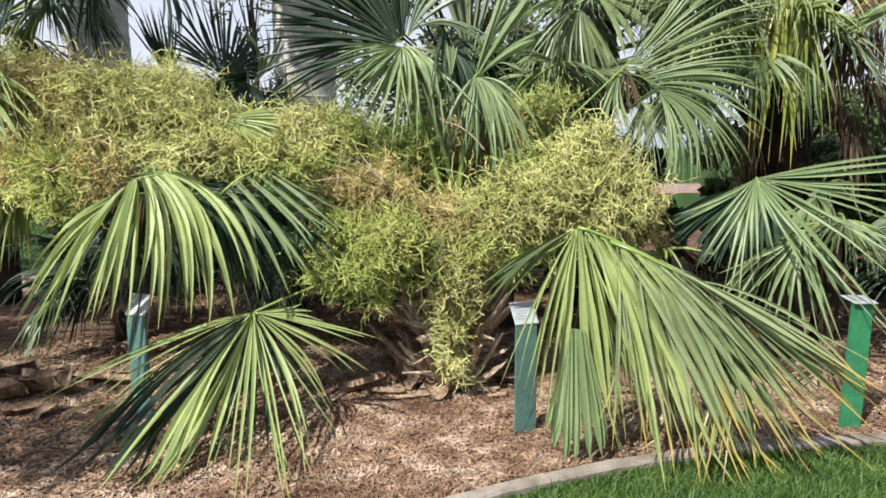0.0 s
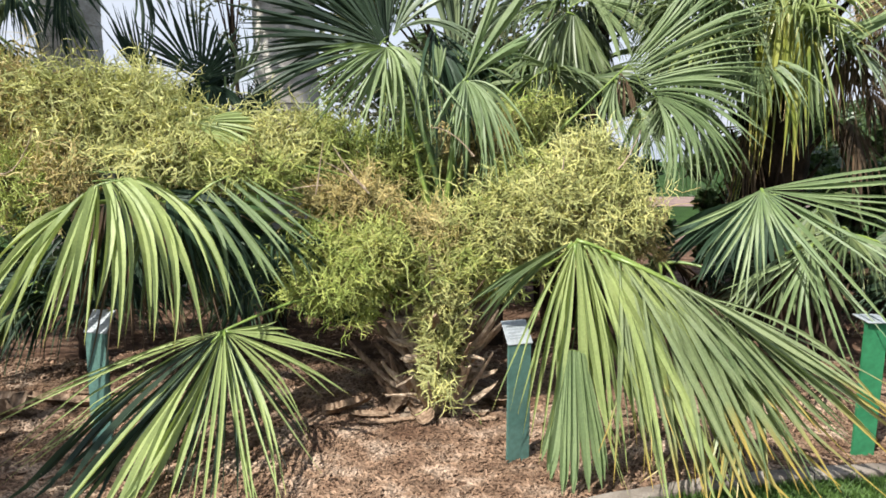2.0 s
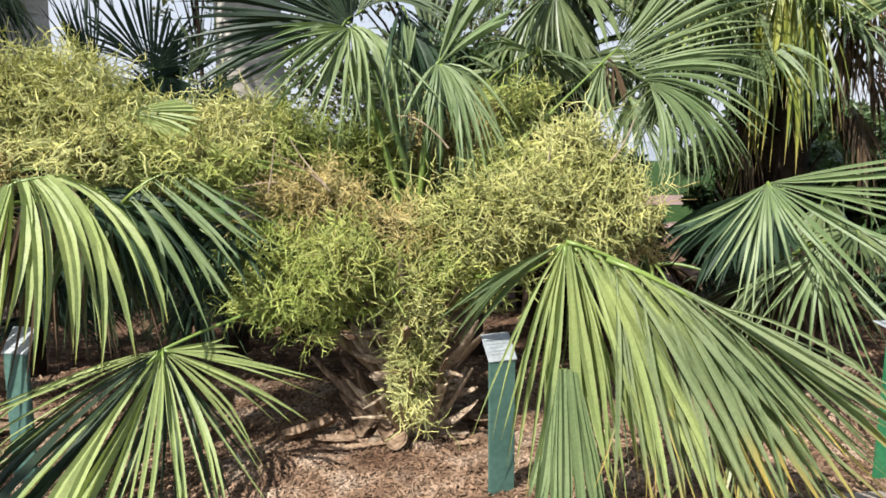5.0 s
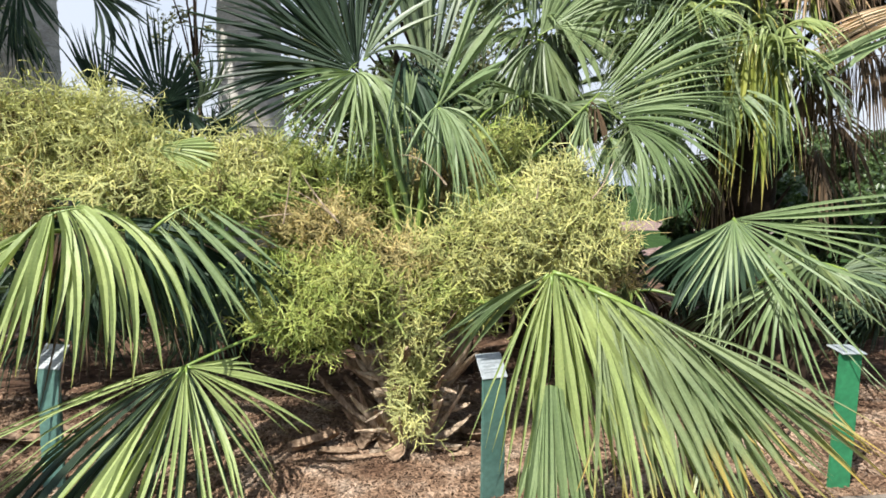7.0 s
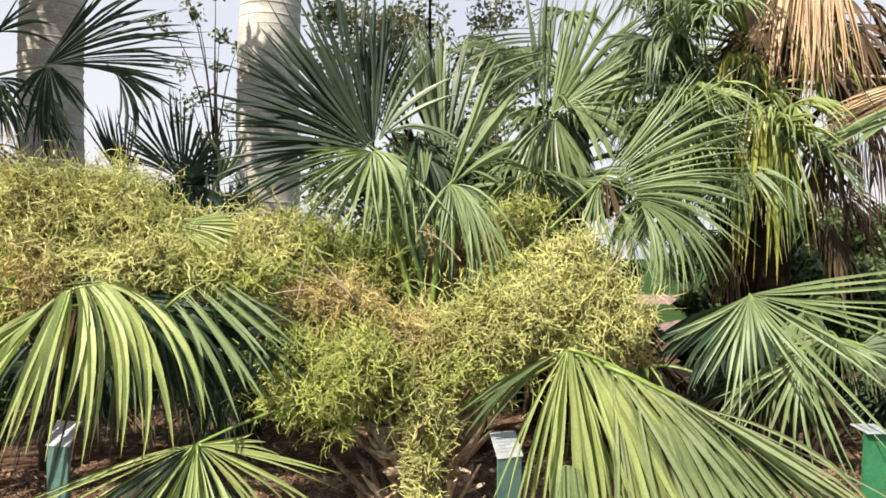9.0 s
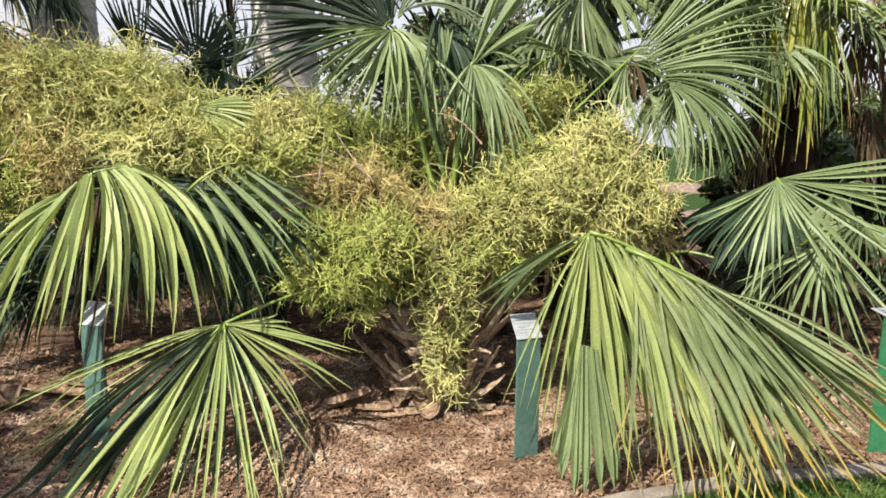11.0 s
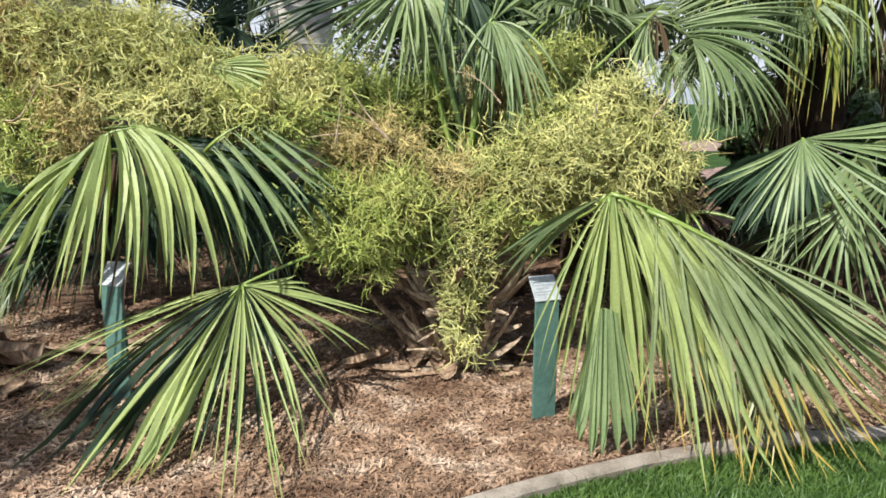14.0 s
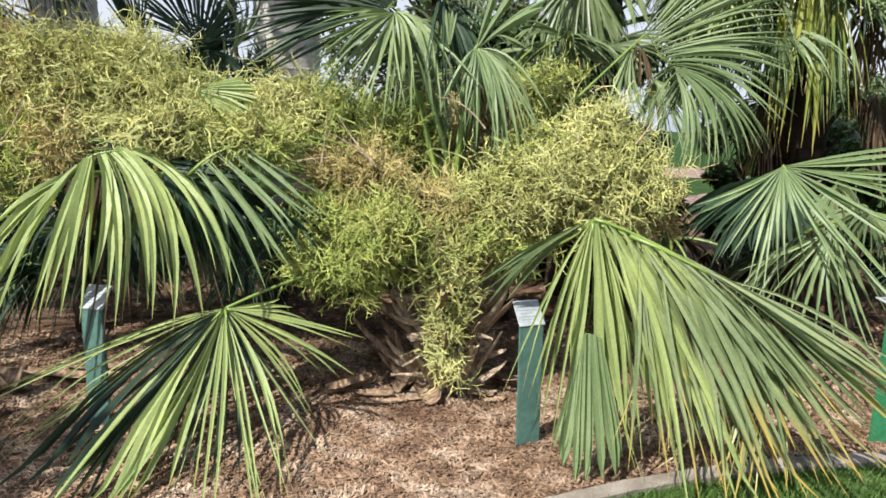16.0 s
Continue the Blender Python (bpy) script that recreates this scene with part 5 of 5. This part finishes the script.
for i in range(14):
    fan_leaf(back_palm, (LEAF_MID, LEAF_BLUE, LEAF_PALE)[i % 3], (rng.uniform(0.7, 2.0), rng.uniform(5.7, 6.4), rng.uniform(1.7, 2.7)), az=rng.uniform(100, 260), el=rng.uniform(-50, 20), roll=rng.gauss(0, 35),
             a0=75, a1=75, length=0.6, fall=0.2, droop=1.3, costa=0.1, cup=0.1, root=(1.05, 6.3, 1.9), n=28, width=0.03, seed=250 + i, ragged=0.2)

def palmetto(x, y, z, seed, mats, count, reach, label, lift=0.35, turn=(0, 360), brown=2, size=(0.5, 0.75)):
    """A low fan palm: leaves on arching stalks round one crown."""
    rng = random.Random(seed)
    t = thing("fan_palm", label, "palm")
    trunk(t, (x, y, -0.05), (x, y, z), 0.09, 0.08, DARKBARK, seed)
    for i in range(count):
        a = turn[0] + (turn[1] - turn[0]) * (i + rng.uniform(-0.3, 0.3)) / count
        r = reach * rng.uniform(0.6, 1.1)
        h = z + lift * rng.uniform(-0.6, 1.3)
        dead = i < brown
        hub = (x + r * math.sin(radians(a)), y + r * math.cos(radians(a)), max(0.35, h - (0.35 if dead else 0)))
        fan_leaf(t, LEAF_BROWN if dead else rng.choice(mats), hub, az=a + rng.gauss(0, 15), el=rng.uniform(-35, 25), roll=rng.gauss(0, 35), a0=rng.uniform(65, 95), a1=rng.uniform(65, 95),
                 length=rng.uniform(*size), fall=0.2, droop=rng.uniform(0.5, 1.3), costa=0.1, cup=rng.gauss(0, 0.25), root=(x, y, z), n=32, width=0.03, seed=seed * 50 + i, ragged=0.15)
    return t


# shade under the sprays is partly put into these dark leaf mixes
low = palmetto(-2.3, 5.3, 0.6, 91, (LEAF_MID, LEAF_SHADE_DARK, LEAF_SHADE_DARK), 14, 0.45, "low shaded fan palm under the flower sprays")
fan_leaf(low, LEAF_LIGHT, (-2.404, 4.300, 1.187), az=-110.0, el=-48.6, roll=-38.4, a0=45, a1=82, length=0.539, fall=0.11, droop=0.90, costa=0.15, cup=0.04, root=(-2.6, 5.3, 0.5), n=30, width=0.03, seed=81)
fan_leaf(low, LEAF_LIGHT, (-2.728, 4.400, 1.763), az=123.1, el=-20.8, roll=84.9, a0=53, a1=61, length=0.876, fall=0.00, droop=1.41, costa=0.00, cup=-0.08, root=(-2.6, 5.3, 0.5), n=30, width=0.03, seed=82)
palmetto(-1.15, 5.75, 0.55, 92, (LEAF_SHADE_DARK, LEAF_MID, LEAF_SHADE_DARK), 16, 0.6, "low dark fan palm behind the flower sprays")
palmetto(0.45, 5.6, 1.5, 93, (LEAF_MID, LEAF_BLUE), 12, 0.55, "grey-green fan palm behind the tall stems", brown=1)
palmetto(1.35, 6.4, 2.7, 98, (LEAF_MID, LEAF_BLUE), 22, 0.75, "tall fan palm with many hanging grey-green leaves", brown=2)
palmetto(1.25, 5.5, 0.6, 94, (LEAF_SHADE_DARK, LEAF_MID), 7, 0.4, "low dark fan palm with dead lower leaves", brown=3, size=(0.35, 0.55))
palmetto(1.75, 5.95, 0.5, 99, (LEAF_SHADE_DARK, LEAF_MID), 9, 0.35, "small dark fan palm in the shade of taller ones", brown=3, size=(0.3, 0.5))
palmetto(2.7, 5.2, 0.75, 95, (LEAF_SHADE_DARK, LEAF_MID, LEAF_BLUE), 9, 0.45, "low fan palm at the foot of an old trunk", brown=3)
palmetto(3.9, 5.4, 0.6, 97, (LEAF_MID, LEAF_SHADE_DARK), 8, 0.5, "low fan palm at the edge of the bed")


def royal(x, y, r0, r1, h, seed):
    t = thing("royal_palm", "tall palm with a smooth pale grey trunk", "palm", "smooth-trunked palms")
    rng = random.Random(seed)
    rings = 40
    pts = [(x + 0.02 * math.sin(i * 0.4), y, -0.05 + h * i / (rings - 1)) for i in range(rings)]
    radii = [(r0 + (r1 - r0) * i / (rings - 1)) * (1.015 if i % 3 == 0 else 1.0) * rng.uniform(0.985, 1.015) for i in range(rings)]
    v, f = tube_geo(pts, radii, 24)
    piece("trunk", mesh_of("trunk", v, f, None, True), ROYAL, t)
    for i in range(26):
        z = 1.3 + 0.11 * i + rng.uniform(-0.02, 0.02)
        r = r0 + (r1 - r0) * (z + 0.05) / h
        v, f = tube_geo([(x + 0.02 * math.sin((z + 0.05) / h * (rings - 1) * 0.4), y, z + dz) for dz in (-0.009, -0.005, 0.005, 0.009)], [r * 0.99, r * 1.022, r * 1.022, r * 0.99], 24)
        piece("leaf_scar", mesh_of("leaf_scar", v, f, None, True), ROYAL, t)
    return t


royal(-3.35, 7.6, 0.30, 0.24, 9.0, 1)
royal(-1.45, 8.2, 0.33, 0.27, 9.0, 2)


# more hanging leaves round the two old trunks
rng = random.Random(79)
for i in range(20):
    fan_leaf(skirt_palm, LEAF_BROWN if i % 4 else LEAF_TAN, (rng.uniform(2.6, 3.7), rng.uniform(5.2, 6.0), rng.uniform(2.6, 3.0) if i % 4 else rng.uniform(2.9, 3.4)), az=rng.uniform(90, 270), el=-35, roll=rng.gauss(0, 30),
             a0=60, a1=60, length=0.75, fall=0.2, droop=1.8, costa=0.1, cup=0.1, root=(2.4, 5.7, 2.9), n=26, width=0.026, seed=160 + i, ragged=0.25)
for i in range(34):
    hx = rng.uniform(1.5, 2.6 + 0.4 * (i % 2))
    fan_leaf(skirt_palm, (LEAF_MID, LEAF_PALE, LEAF_LIGHT, LEAF_BLUE)[i % 4], (hx, rng.uniform(4.95, 5.7), rng.uniform(1.9, 3.4 if hx < 2.1 else 2.4)), az=rng.uniform(110, 290), el=rng.uniform(-40, 20), roll=rng.gauss(0, 35),
             a0=70, a1=70, length=0.62, fall=0.2, droop=1.4, costa=0.1, cup=0.1, root=(2.5, 5.8, 2.9), n=28, width=0.03, seed=190 + i, ragged=0.2)

# ---- plant labels ----


def plant_label(x, y, yaw, lean, height, paint, tip, label):
    """A green board stake with a tilted white label on top."""
    t = thing("plant_label", label, "plant label", "green plant labels")
    t.matrix_world = pose(x, y, 0, 0, lean, yaw)
    bm = bmesh.new()
    bmesh.ops.create_cube(bm, size=1.0)
    bmesh.ops.scale(bm, vec=(0.112, 0.018, height + 0.12), verts=bm.verts)
    bmesh.ops.translate(bm, vec=(0, 0, (height + 0.12) / 2 - 0.12), verts=bm.verts)
    bmesh.ops.bevel(bm, geom=bm.edges[:], offset=0.003, segments=2, affect="EDGES")
    part("stake", bm, paint, t)
    bm = bmesh.new()
    bmesh.ops.create_cube(bm, size=1.0)
    bmesh.ops.scale(bm, vec=(0.124, 0.125, 0.006), verts=bm.verts)
    bmesh.ops.bevel(bm, geom=bm.edges[:], offset=0.002, segments=1, affect="EDGES")
    plate = part("label_plate", bm, PLATE, t, "white engraved label plate")
    plate.matrix_local = pose(0, 0.03, height + 0.06 * math.sin(radians(tip)), tip, 0, 0)
    for i, (w, yy) in enumerate(((0.07, 0.03), (0.085, 0.014), (0.06, -0.002), (0.08, -0.018), (0.05, -0.032))):
        bm = bmesh.new()
        bmesh.ops.create_cube(bm, size=1.0)
        bmesh.ops.scale(bm, vec=(w, 0.006 if i else 0.009, 0.0012), verts=bm.verts)
        bar = part("text_bar", bm, INK, plate)
        bar.matrix_local = pose(-0.045 + w / 2, yy, 0.0034)
    return t


plant_label(0.40, 3.56, 18, 0.0, 0.56, SIGN_FADED, 48, "faded grey-green stake label half hidden by a drooping leaf")
plant_label(2.055, 3.63, 4, 1.5, 0.64, SIGN_GREEN, 6, "bright green stake label with a white plate near the kerb")
plant_label(-1.59, 3.78, -14, 0.0, 0.56, SIGN_FADED, 50, "shaded green stake label with a white plate under leaves")


# ---- background planting ----


def leaf_cloud(rng, verts, faces, along, centre, radii, count, size):
    c = Vector(centre)
    for _ in range(int(count * 1.25)):
        u = Vector((rng.gauss(0, 1), rng.gauss(0, 1), rng.gauss(0, 1))).normalized() * rng.random() ** 0.4
        p = c + Vector((u.x * radii[0], u.y * radii[1], u.z * radii[2]))
        d = Vector((rng.gauss(0, 1), rng.gauss(0, 1), rng.gauss(0, 0.7))).normalized()
        b = d.orthogonal().normalized()
        b = Matrix.Rotation(rng.uniform(0, 6.28), 3, d) @ b
        n = d.cross(b)
        l, w = size * rng.uniform(0.6, 1.4), size * rng.uniform(0.2, 0.34)
        o = len(verts)
        verts.extend((p, p + d * l * 0.5 + b * w + n * w * 0.3, p + d * l, p + d * l * 0.5 - b * w + n * w * 0.3))
        along.extend((0, 0.4, 0.9, 0.4))
        faces.append((o, o + 1, o + 2))
        faces.append((o, o + 2, o + 3))


def shrub(x, y, w, h, seed, mat, size, label, clumps=26, each=260):
    rng = random.Random(seed)
    t = thing("shrub", label, "shrub")
    for k in range(7):
        ang = rng.uniform(0, 6.28)
        tip = Vector((x + math.cos(ang) * w * 0.6, y + math.sin(ang) * w * 0.4, h * rng.uniform(0.6, 0.95)))
        sv, sf = tube_geo(bend((x, y, -0.05), (x + math.cos(ang) * w * 0.1, y, h * 0.5), tip, 6), [0.03, 0.026, 0.022, 0.016, 0.011, 0.006], 6)
        piece("stem", mesh_of("stem", sv, sf, None, True), DARKBARK, t)
    v, f, a = [], [], []
    for k in range(clumps):
        ang, r = rng.uniform(0, 6.28), math.sqrt(rng.random())
        c = (x + math.cos(ang) * w * r, y + math.sin(ang) * w * 0.5 * r, h * rng.uniform(0.08, 1.0))
        s = rng.uniform(0.14, 0.3) * w
        leaf_cloud(rng, v, f, a, c, (s, s * 0.8, s * 0.8), each, size)
    piece("crown", mesh_of("crown", v, f, a), mat, t)
    return t


for i, (x, y, w, h) in enumerate(((-5.6, 7.8, 0.9, 1.3), (-0.3, 6.6, 0.8, 1.5), (0.5, 7.3, 0.9, 2.2), (1.0, 7.0, 0.7, 1.4), (1.75, 7.3, 0.5, 1.9), (3.05, 7.3, 0.5, 1.45), (3.9, 6.8, 0.9, 1.25), (3.5, 7.4, 0.8, 1.35), (-2.4, 7.2, 0.9, 1.5))):
    shrub(x, y, w, h, 200 + i, SHRUB, 0.10, "dense dark green shrub behind the palms")


def tree(x, y, h, w, seed, mat, size, label, clumps, each, stem=0.12, low=0.28, boughs=()):
    rng = random.Random(seed)
    t = thing("tree", label, "tree")
    v, f = tube_geo(bend((x, y, -0.05), (x + 0.1, y, h * 0.35), (x, y, h * 0.75), 8), [stem * (1 - 0.1 * i) for i in range(8)], 10)
    piece("trunk", mesh_of("trunk", v, f, None, True), DARKBARK, t)
    lv, lf, la = [], [], []
    for k in range(clumps):
        ang, r = rng.uniform(0, 6.28), math.sqrt(rng.random())
        z = h * rng.uniform(low, 1.0)
        rr = w * r * (1.0 - 0.5 * abs(z / h - 0.6))
        c = Vector((x + math.cos(ang) * rr, y + math.sin(ang) * rr, z))
        if k % 2 == 0:
            sv, sf = tube_geo(bend((x, y, max(0.3, z - 0.35 * h)), ((x + c.x) / 2, (y + c.y) / 2, z), c, 5), [stem * 0.3, stem * 0.22, stem * 0.15, stem * 0.1, stem * 0.04], 5)
            piece("branch", mesh_of("branch", sv, sf, None, True), DARKBARK, t)
        s = rng.uniform(0.12, 0.26) * w
        leaf_cloud(rng, lv, lf, la, c, (s, s, s * 0.7), each, size)
    for bx, by, bz, br in boughs:
        sv, sf = tube_geo(bend((x, y, bz - 0.6), ((x + bx) / 2, (y + by) / 2, bz), (bx, by, bz), 8), [stem * (0.4 - 0.045 * i) for i in range(8)], 6)
        piece("branch", mesh_of("branch", sv, sf, None, True), DARKBARK, t)
        leaf_cloud(rng, lv, lf, la, Vector((bx, by, bz)), (br, br * 0.8, br * 0.5), each, size)
    piece("crown", mesh_of("crown", lv, lf, la), mat, t)


tree(0.3, 11.0, 5.0, 2.0, 301, TREE, 0.09, "slender tree with thin olive-brown leaves", 70, 150)
tree(-2.7, 11.0, 5.0, 0.9, 308, TREE, 0.08, "thin young tree with sparse olive leaves", 26, 40, stem=0.05)
# two out-of-view trees, added and placed to block sun on the left
tree(-7.0, 2.2, 6.2, 1.9, 306, SHRUB, 0.16, "unseen leafy tree added to shade the left of the bed", 34, 110, low=0.68, boughs=((-4.3, 1.0, 4.0, 0.5), (-4.7, 1.5, 4.1, 0.4), (-3.95, 0.75, 4.0, 0.35), (-4.5, 2.25, 5.1, 0.35)))
tree(-4.5, 5.7, 6.4, 2.3, 307, SHRUB, 0.16, "unseen leafy tree added to shade the smooth trunks", 40, 130, low=0.7)
tree(10.5, 20.0, 2.3, 2.2, 302, SHRUB, 0.2, "rounded green tree far across the lawn", 60, 160)
tree(-9.0, 22.0, 2.6, 2.5, 303, SHRUB, 0.2, "broad green tree far across the lawn", 60, 160)
tree(2.0, 26.0, 5.0, 3.0, 304, SHRUB, 0.22, "green tree far across the lawn", 60, 160)
tree(17.0, 27.0, 2.5, 3.0, 305, SHRUB, 0.22, "green tree far across the lawn", 60, 160)


# ---- ground litter ----


def bark_piece(x, y, ln, w, yaw, curl, tilt, label, mat=None):
    """A curled slab of old leaf base lying on the mulch."""
    rng = random.Random(int(1000 * (x + 10)) + int(100 * y))
    v, f = [], []
    n, m = 8, 5
    for top in (0, 1):
        for i in range(n):
            g = i / (n - 1)
            ww = w * (0.55 + 0.75 * math.sin(math.pi * (0.15 + 0.7 * g))) * rng.uniform(0.85, 1.1)
            for j in range(m):
                h = j / (m - 1) - 0.5
                v.append(Vector((ln * (g - 0.5) + rng.gauss(0, 0.004), ww * h, 0.004 + curl * w * 4 * h * h + 0.25 * curl * ln * (g - 0.5) ** 2 + 0.006 * top + rng.gauss(0, 0.0015))))
    k = n * m
    for i in range(n - 1):
        for j in range(m - 1):
            o = i * m + j
            f.append((o, o + m, o + m + 1, o + 1))
            f.append((k + o, k + o + 1, k + o + m + 1, k + o + m))
    for i in range(n - 1):
        for j in (0, m - 1):
            o = i * m + j
            f.append((o, k + o, k + o + m, o + m) if j else (o, o + m, k + o + m, k + o))
    for j in range(m - 1):
        for i in (0, n - 1):
            o = i * m + j
            f.append((o, o + 1, k + o + 1, k + o) if not i else (o, k + o, k + o + 1, o + 1))
    ob = piece("bark_piece", mesh_of("bark_piece", v, f, None, True), mat or BARK)
    ob.matrix_world = pose(x, y, rise(x, y) + 0.006 + abs(math.sin(radians(tilt))) * ln * 0.45, 0, tilt, yaw)
    return tagged(ob, label, "bark piece", "dry bark pieces")


for x, y, ln, w, yaw, curl, tilt in ((-0.45, 4.18, 0.26, 0.07, 25, 0.5, -8), (-0.22, 4.02, 0.30, 0.035, 12, 0.3, 0), (-0.15, 4.22, 0.22, 0.08, 60, 0.5, -12), (0.22, 4.10, 0.16, 0.04, -10, 0.3, 0),
                                     (-0.05, 4.05, 0.18, 0.10, 100, 0.4, -14), (0.30, 4.02, 0.12, 0.035, 20, 0.3, 0), (-0.32, 4.10, 0.2, 0.05, -5, 0.4, 0), (0.40, 4.2, 0.24, 0.06, -40, 0.6, -10)):
    bark_piece(x, y, ln, w, yaw, curl, tilt, "pale dry curled bark piece beside the palm stump")
for x, y, ln, w, yaw, curl, tilt in ((-2.32, 4.15, 0.42, 0.13, -25, 0.7, -6), (-2.55, 4.05, 0.36, 0.15, 15, 0.6, 0), (-2.25, 3.85, 0.22, 0.09, 35, 0.4, 0), (-2.12, 3.82, 0.16, 0.07, 80, 0.4, -8), (-2.0, 4.35, 0.5, 0.07, -8, 0.5, 0),
                                     (-2.7, 4.35, 0.5, 0.12, 10, 0.6, -5), (-1.85, 4.5, 0.4, 0.06, 12, 0.4, 0), (-2.45, 3.78, 0.14, 0.06, 110, 0.4, -20)):
    bark_piece(x, y, ln, w, yaw, curl, tilt, "weathered grey-brown leaf base lying on mulch")


def chips():
    rng = random.Random(5)
    v, f = [], []
    for _ in range(120000):
        x, y = rng.gauss(0, 2.3), rng.uniform(2.2, 5.2) if rng.random() < 0.82 else rng.triangular(-1.5, 8.0, 3.5)
        if abs(x) > 5.5 or y > path_y(x) - 0.6:
            continue
        if y < kerb_y(x) + 0.07 + 0.02 * rng.random():
            continue
        l, w, h = rng.uniform(0.006, 0.023) * (2.0 if rng.random() < 0.08 else 1), rng.uniform(0.0015, 0.006) * (2.2 if rng.random() < 0.04 else 1), rng.uniform(0.001, 0.004)
        m = pose(x, y, rise(x, y) + rng.uniform(0.001, 0.010), rng.gauss(0, 16), rng.gauss(0, 16), rng.uniform(0, 360))
        o = len(v)
        for cx, cy, cz in ((-l, -w, 0), (l, -w * 0.7, 0), (l * 0.9, w, 0), (-l * 0.8, w * 0.8, 0)):
            v.append(m @ Vector((cx, cy, cz - h)))
        for cx, cy, cz in ((-l, -w, h), (l, -w * 0.7, h), (l * 0.9, w, h), (-l * 0.8, w * 0.8, h)):
            v.append(m @ Vector((cx, cy, cz)))
        f += [(o + 4, o + 5, o + 6, o + 7)] + [(o + k, o + (k + 1) % 4, o + 4 + (k + 1) % 4, o + 4 + k) for k in range(4)]
    tagged(piece("mulch_chips", mesh_of("mulch_chips", v, f), CHIP), "loose reddish brown and grey wood chips", "mulch", kind="stuff")


chips()


def turf():
    rng = random.Random(6)
    v, f, a = [], [], []
    for _ in range(90000):
        x = rng.uniform(-1.2, 3.4) if rng.random() < 0.7 else rng.gauss(1.2, 2.4)
        y = kerb_y(x) - 0.030 - 2.2 * rng.random() ** 2.0
        h, w = rng.uniform(0.025, 0.055) * (1.5 if rng.random() < 0.2 else 1.0), rng.uniform(0.0015, 0.003)
        ang = rng.uniform(0, 6.28)
        b = Vector((math.cos(ang), math.sin(ang), 0))
        lean = Vector((rng.gauss(0, 0.5), rng.gauss(0, 0.5), 1)).normalized()
        p = Vector((x, y, -0.03))
        q = p + lean * h * 0.6
        r = p + lean * h + Vector((lean.x, lean.y, -0.3)) * h * 0.25
        o = len(v)
        v += [p - b * w, p + b * w, q + b * w * 0.8, q - b * w * 0.8, r]
        a += [0, 0, 0.5, 0.5, 1]
        f += [(o, o + 1, o + 2, o + 3), (o + 3, o + 2, o + 4)]
    tagged(piece("grass", mesh_of("grass", v, f, a), GRASS), "short bright green grass along the kerb", "grass", kind="stuff")


turf()
path()
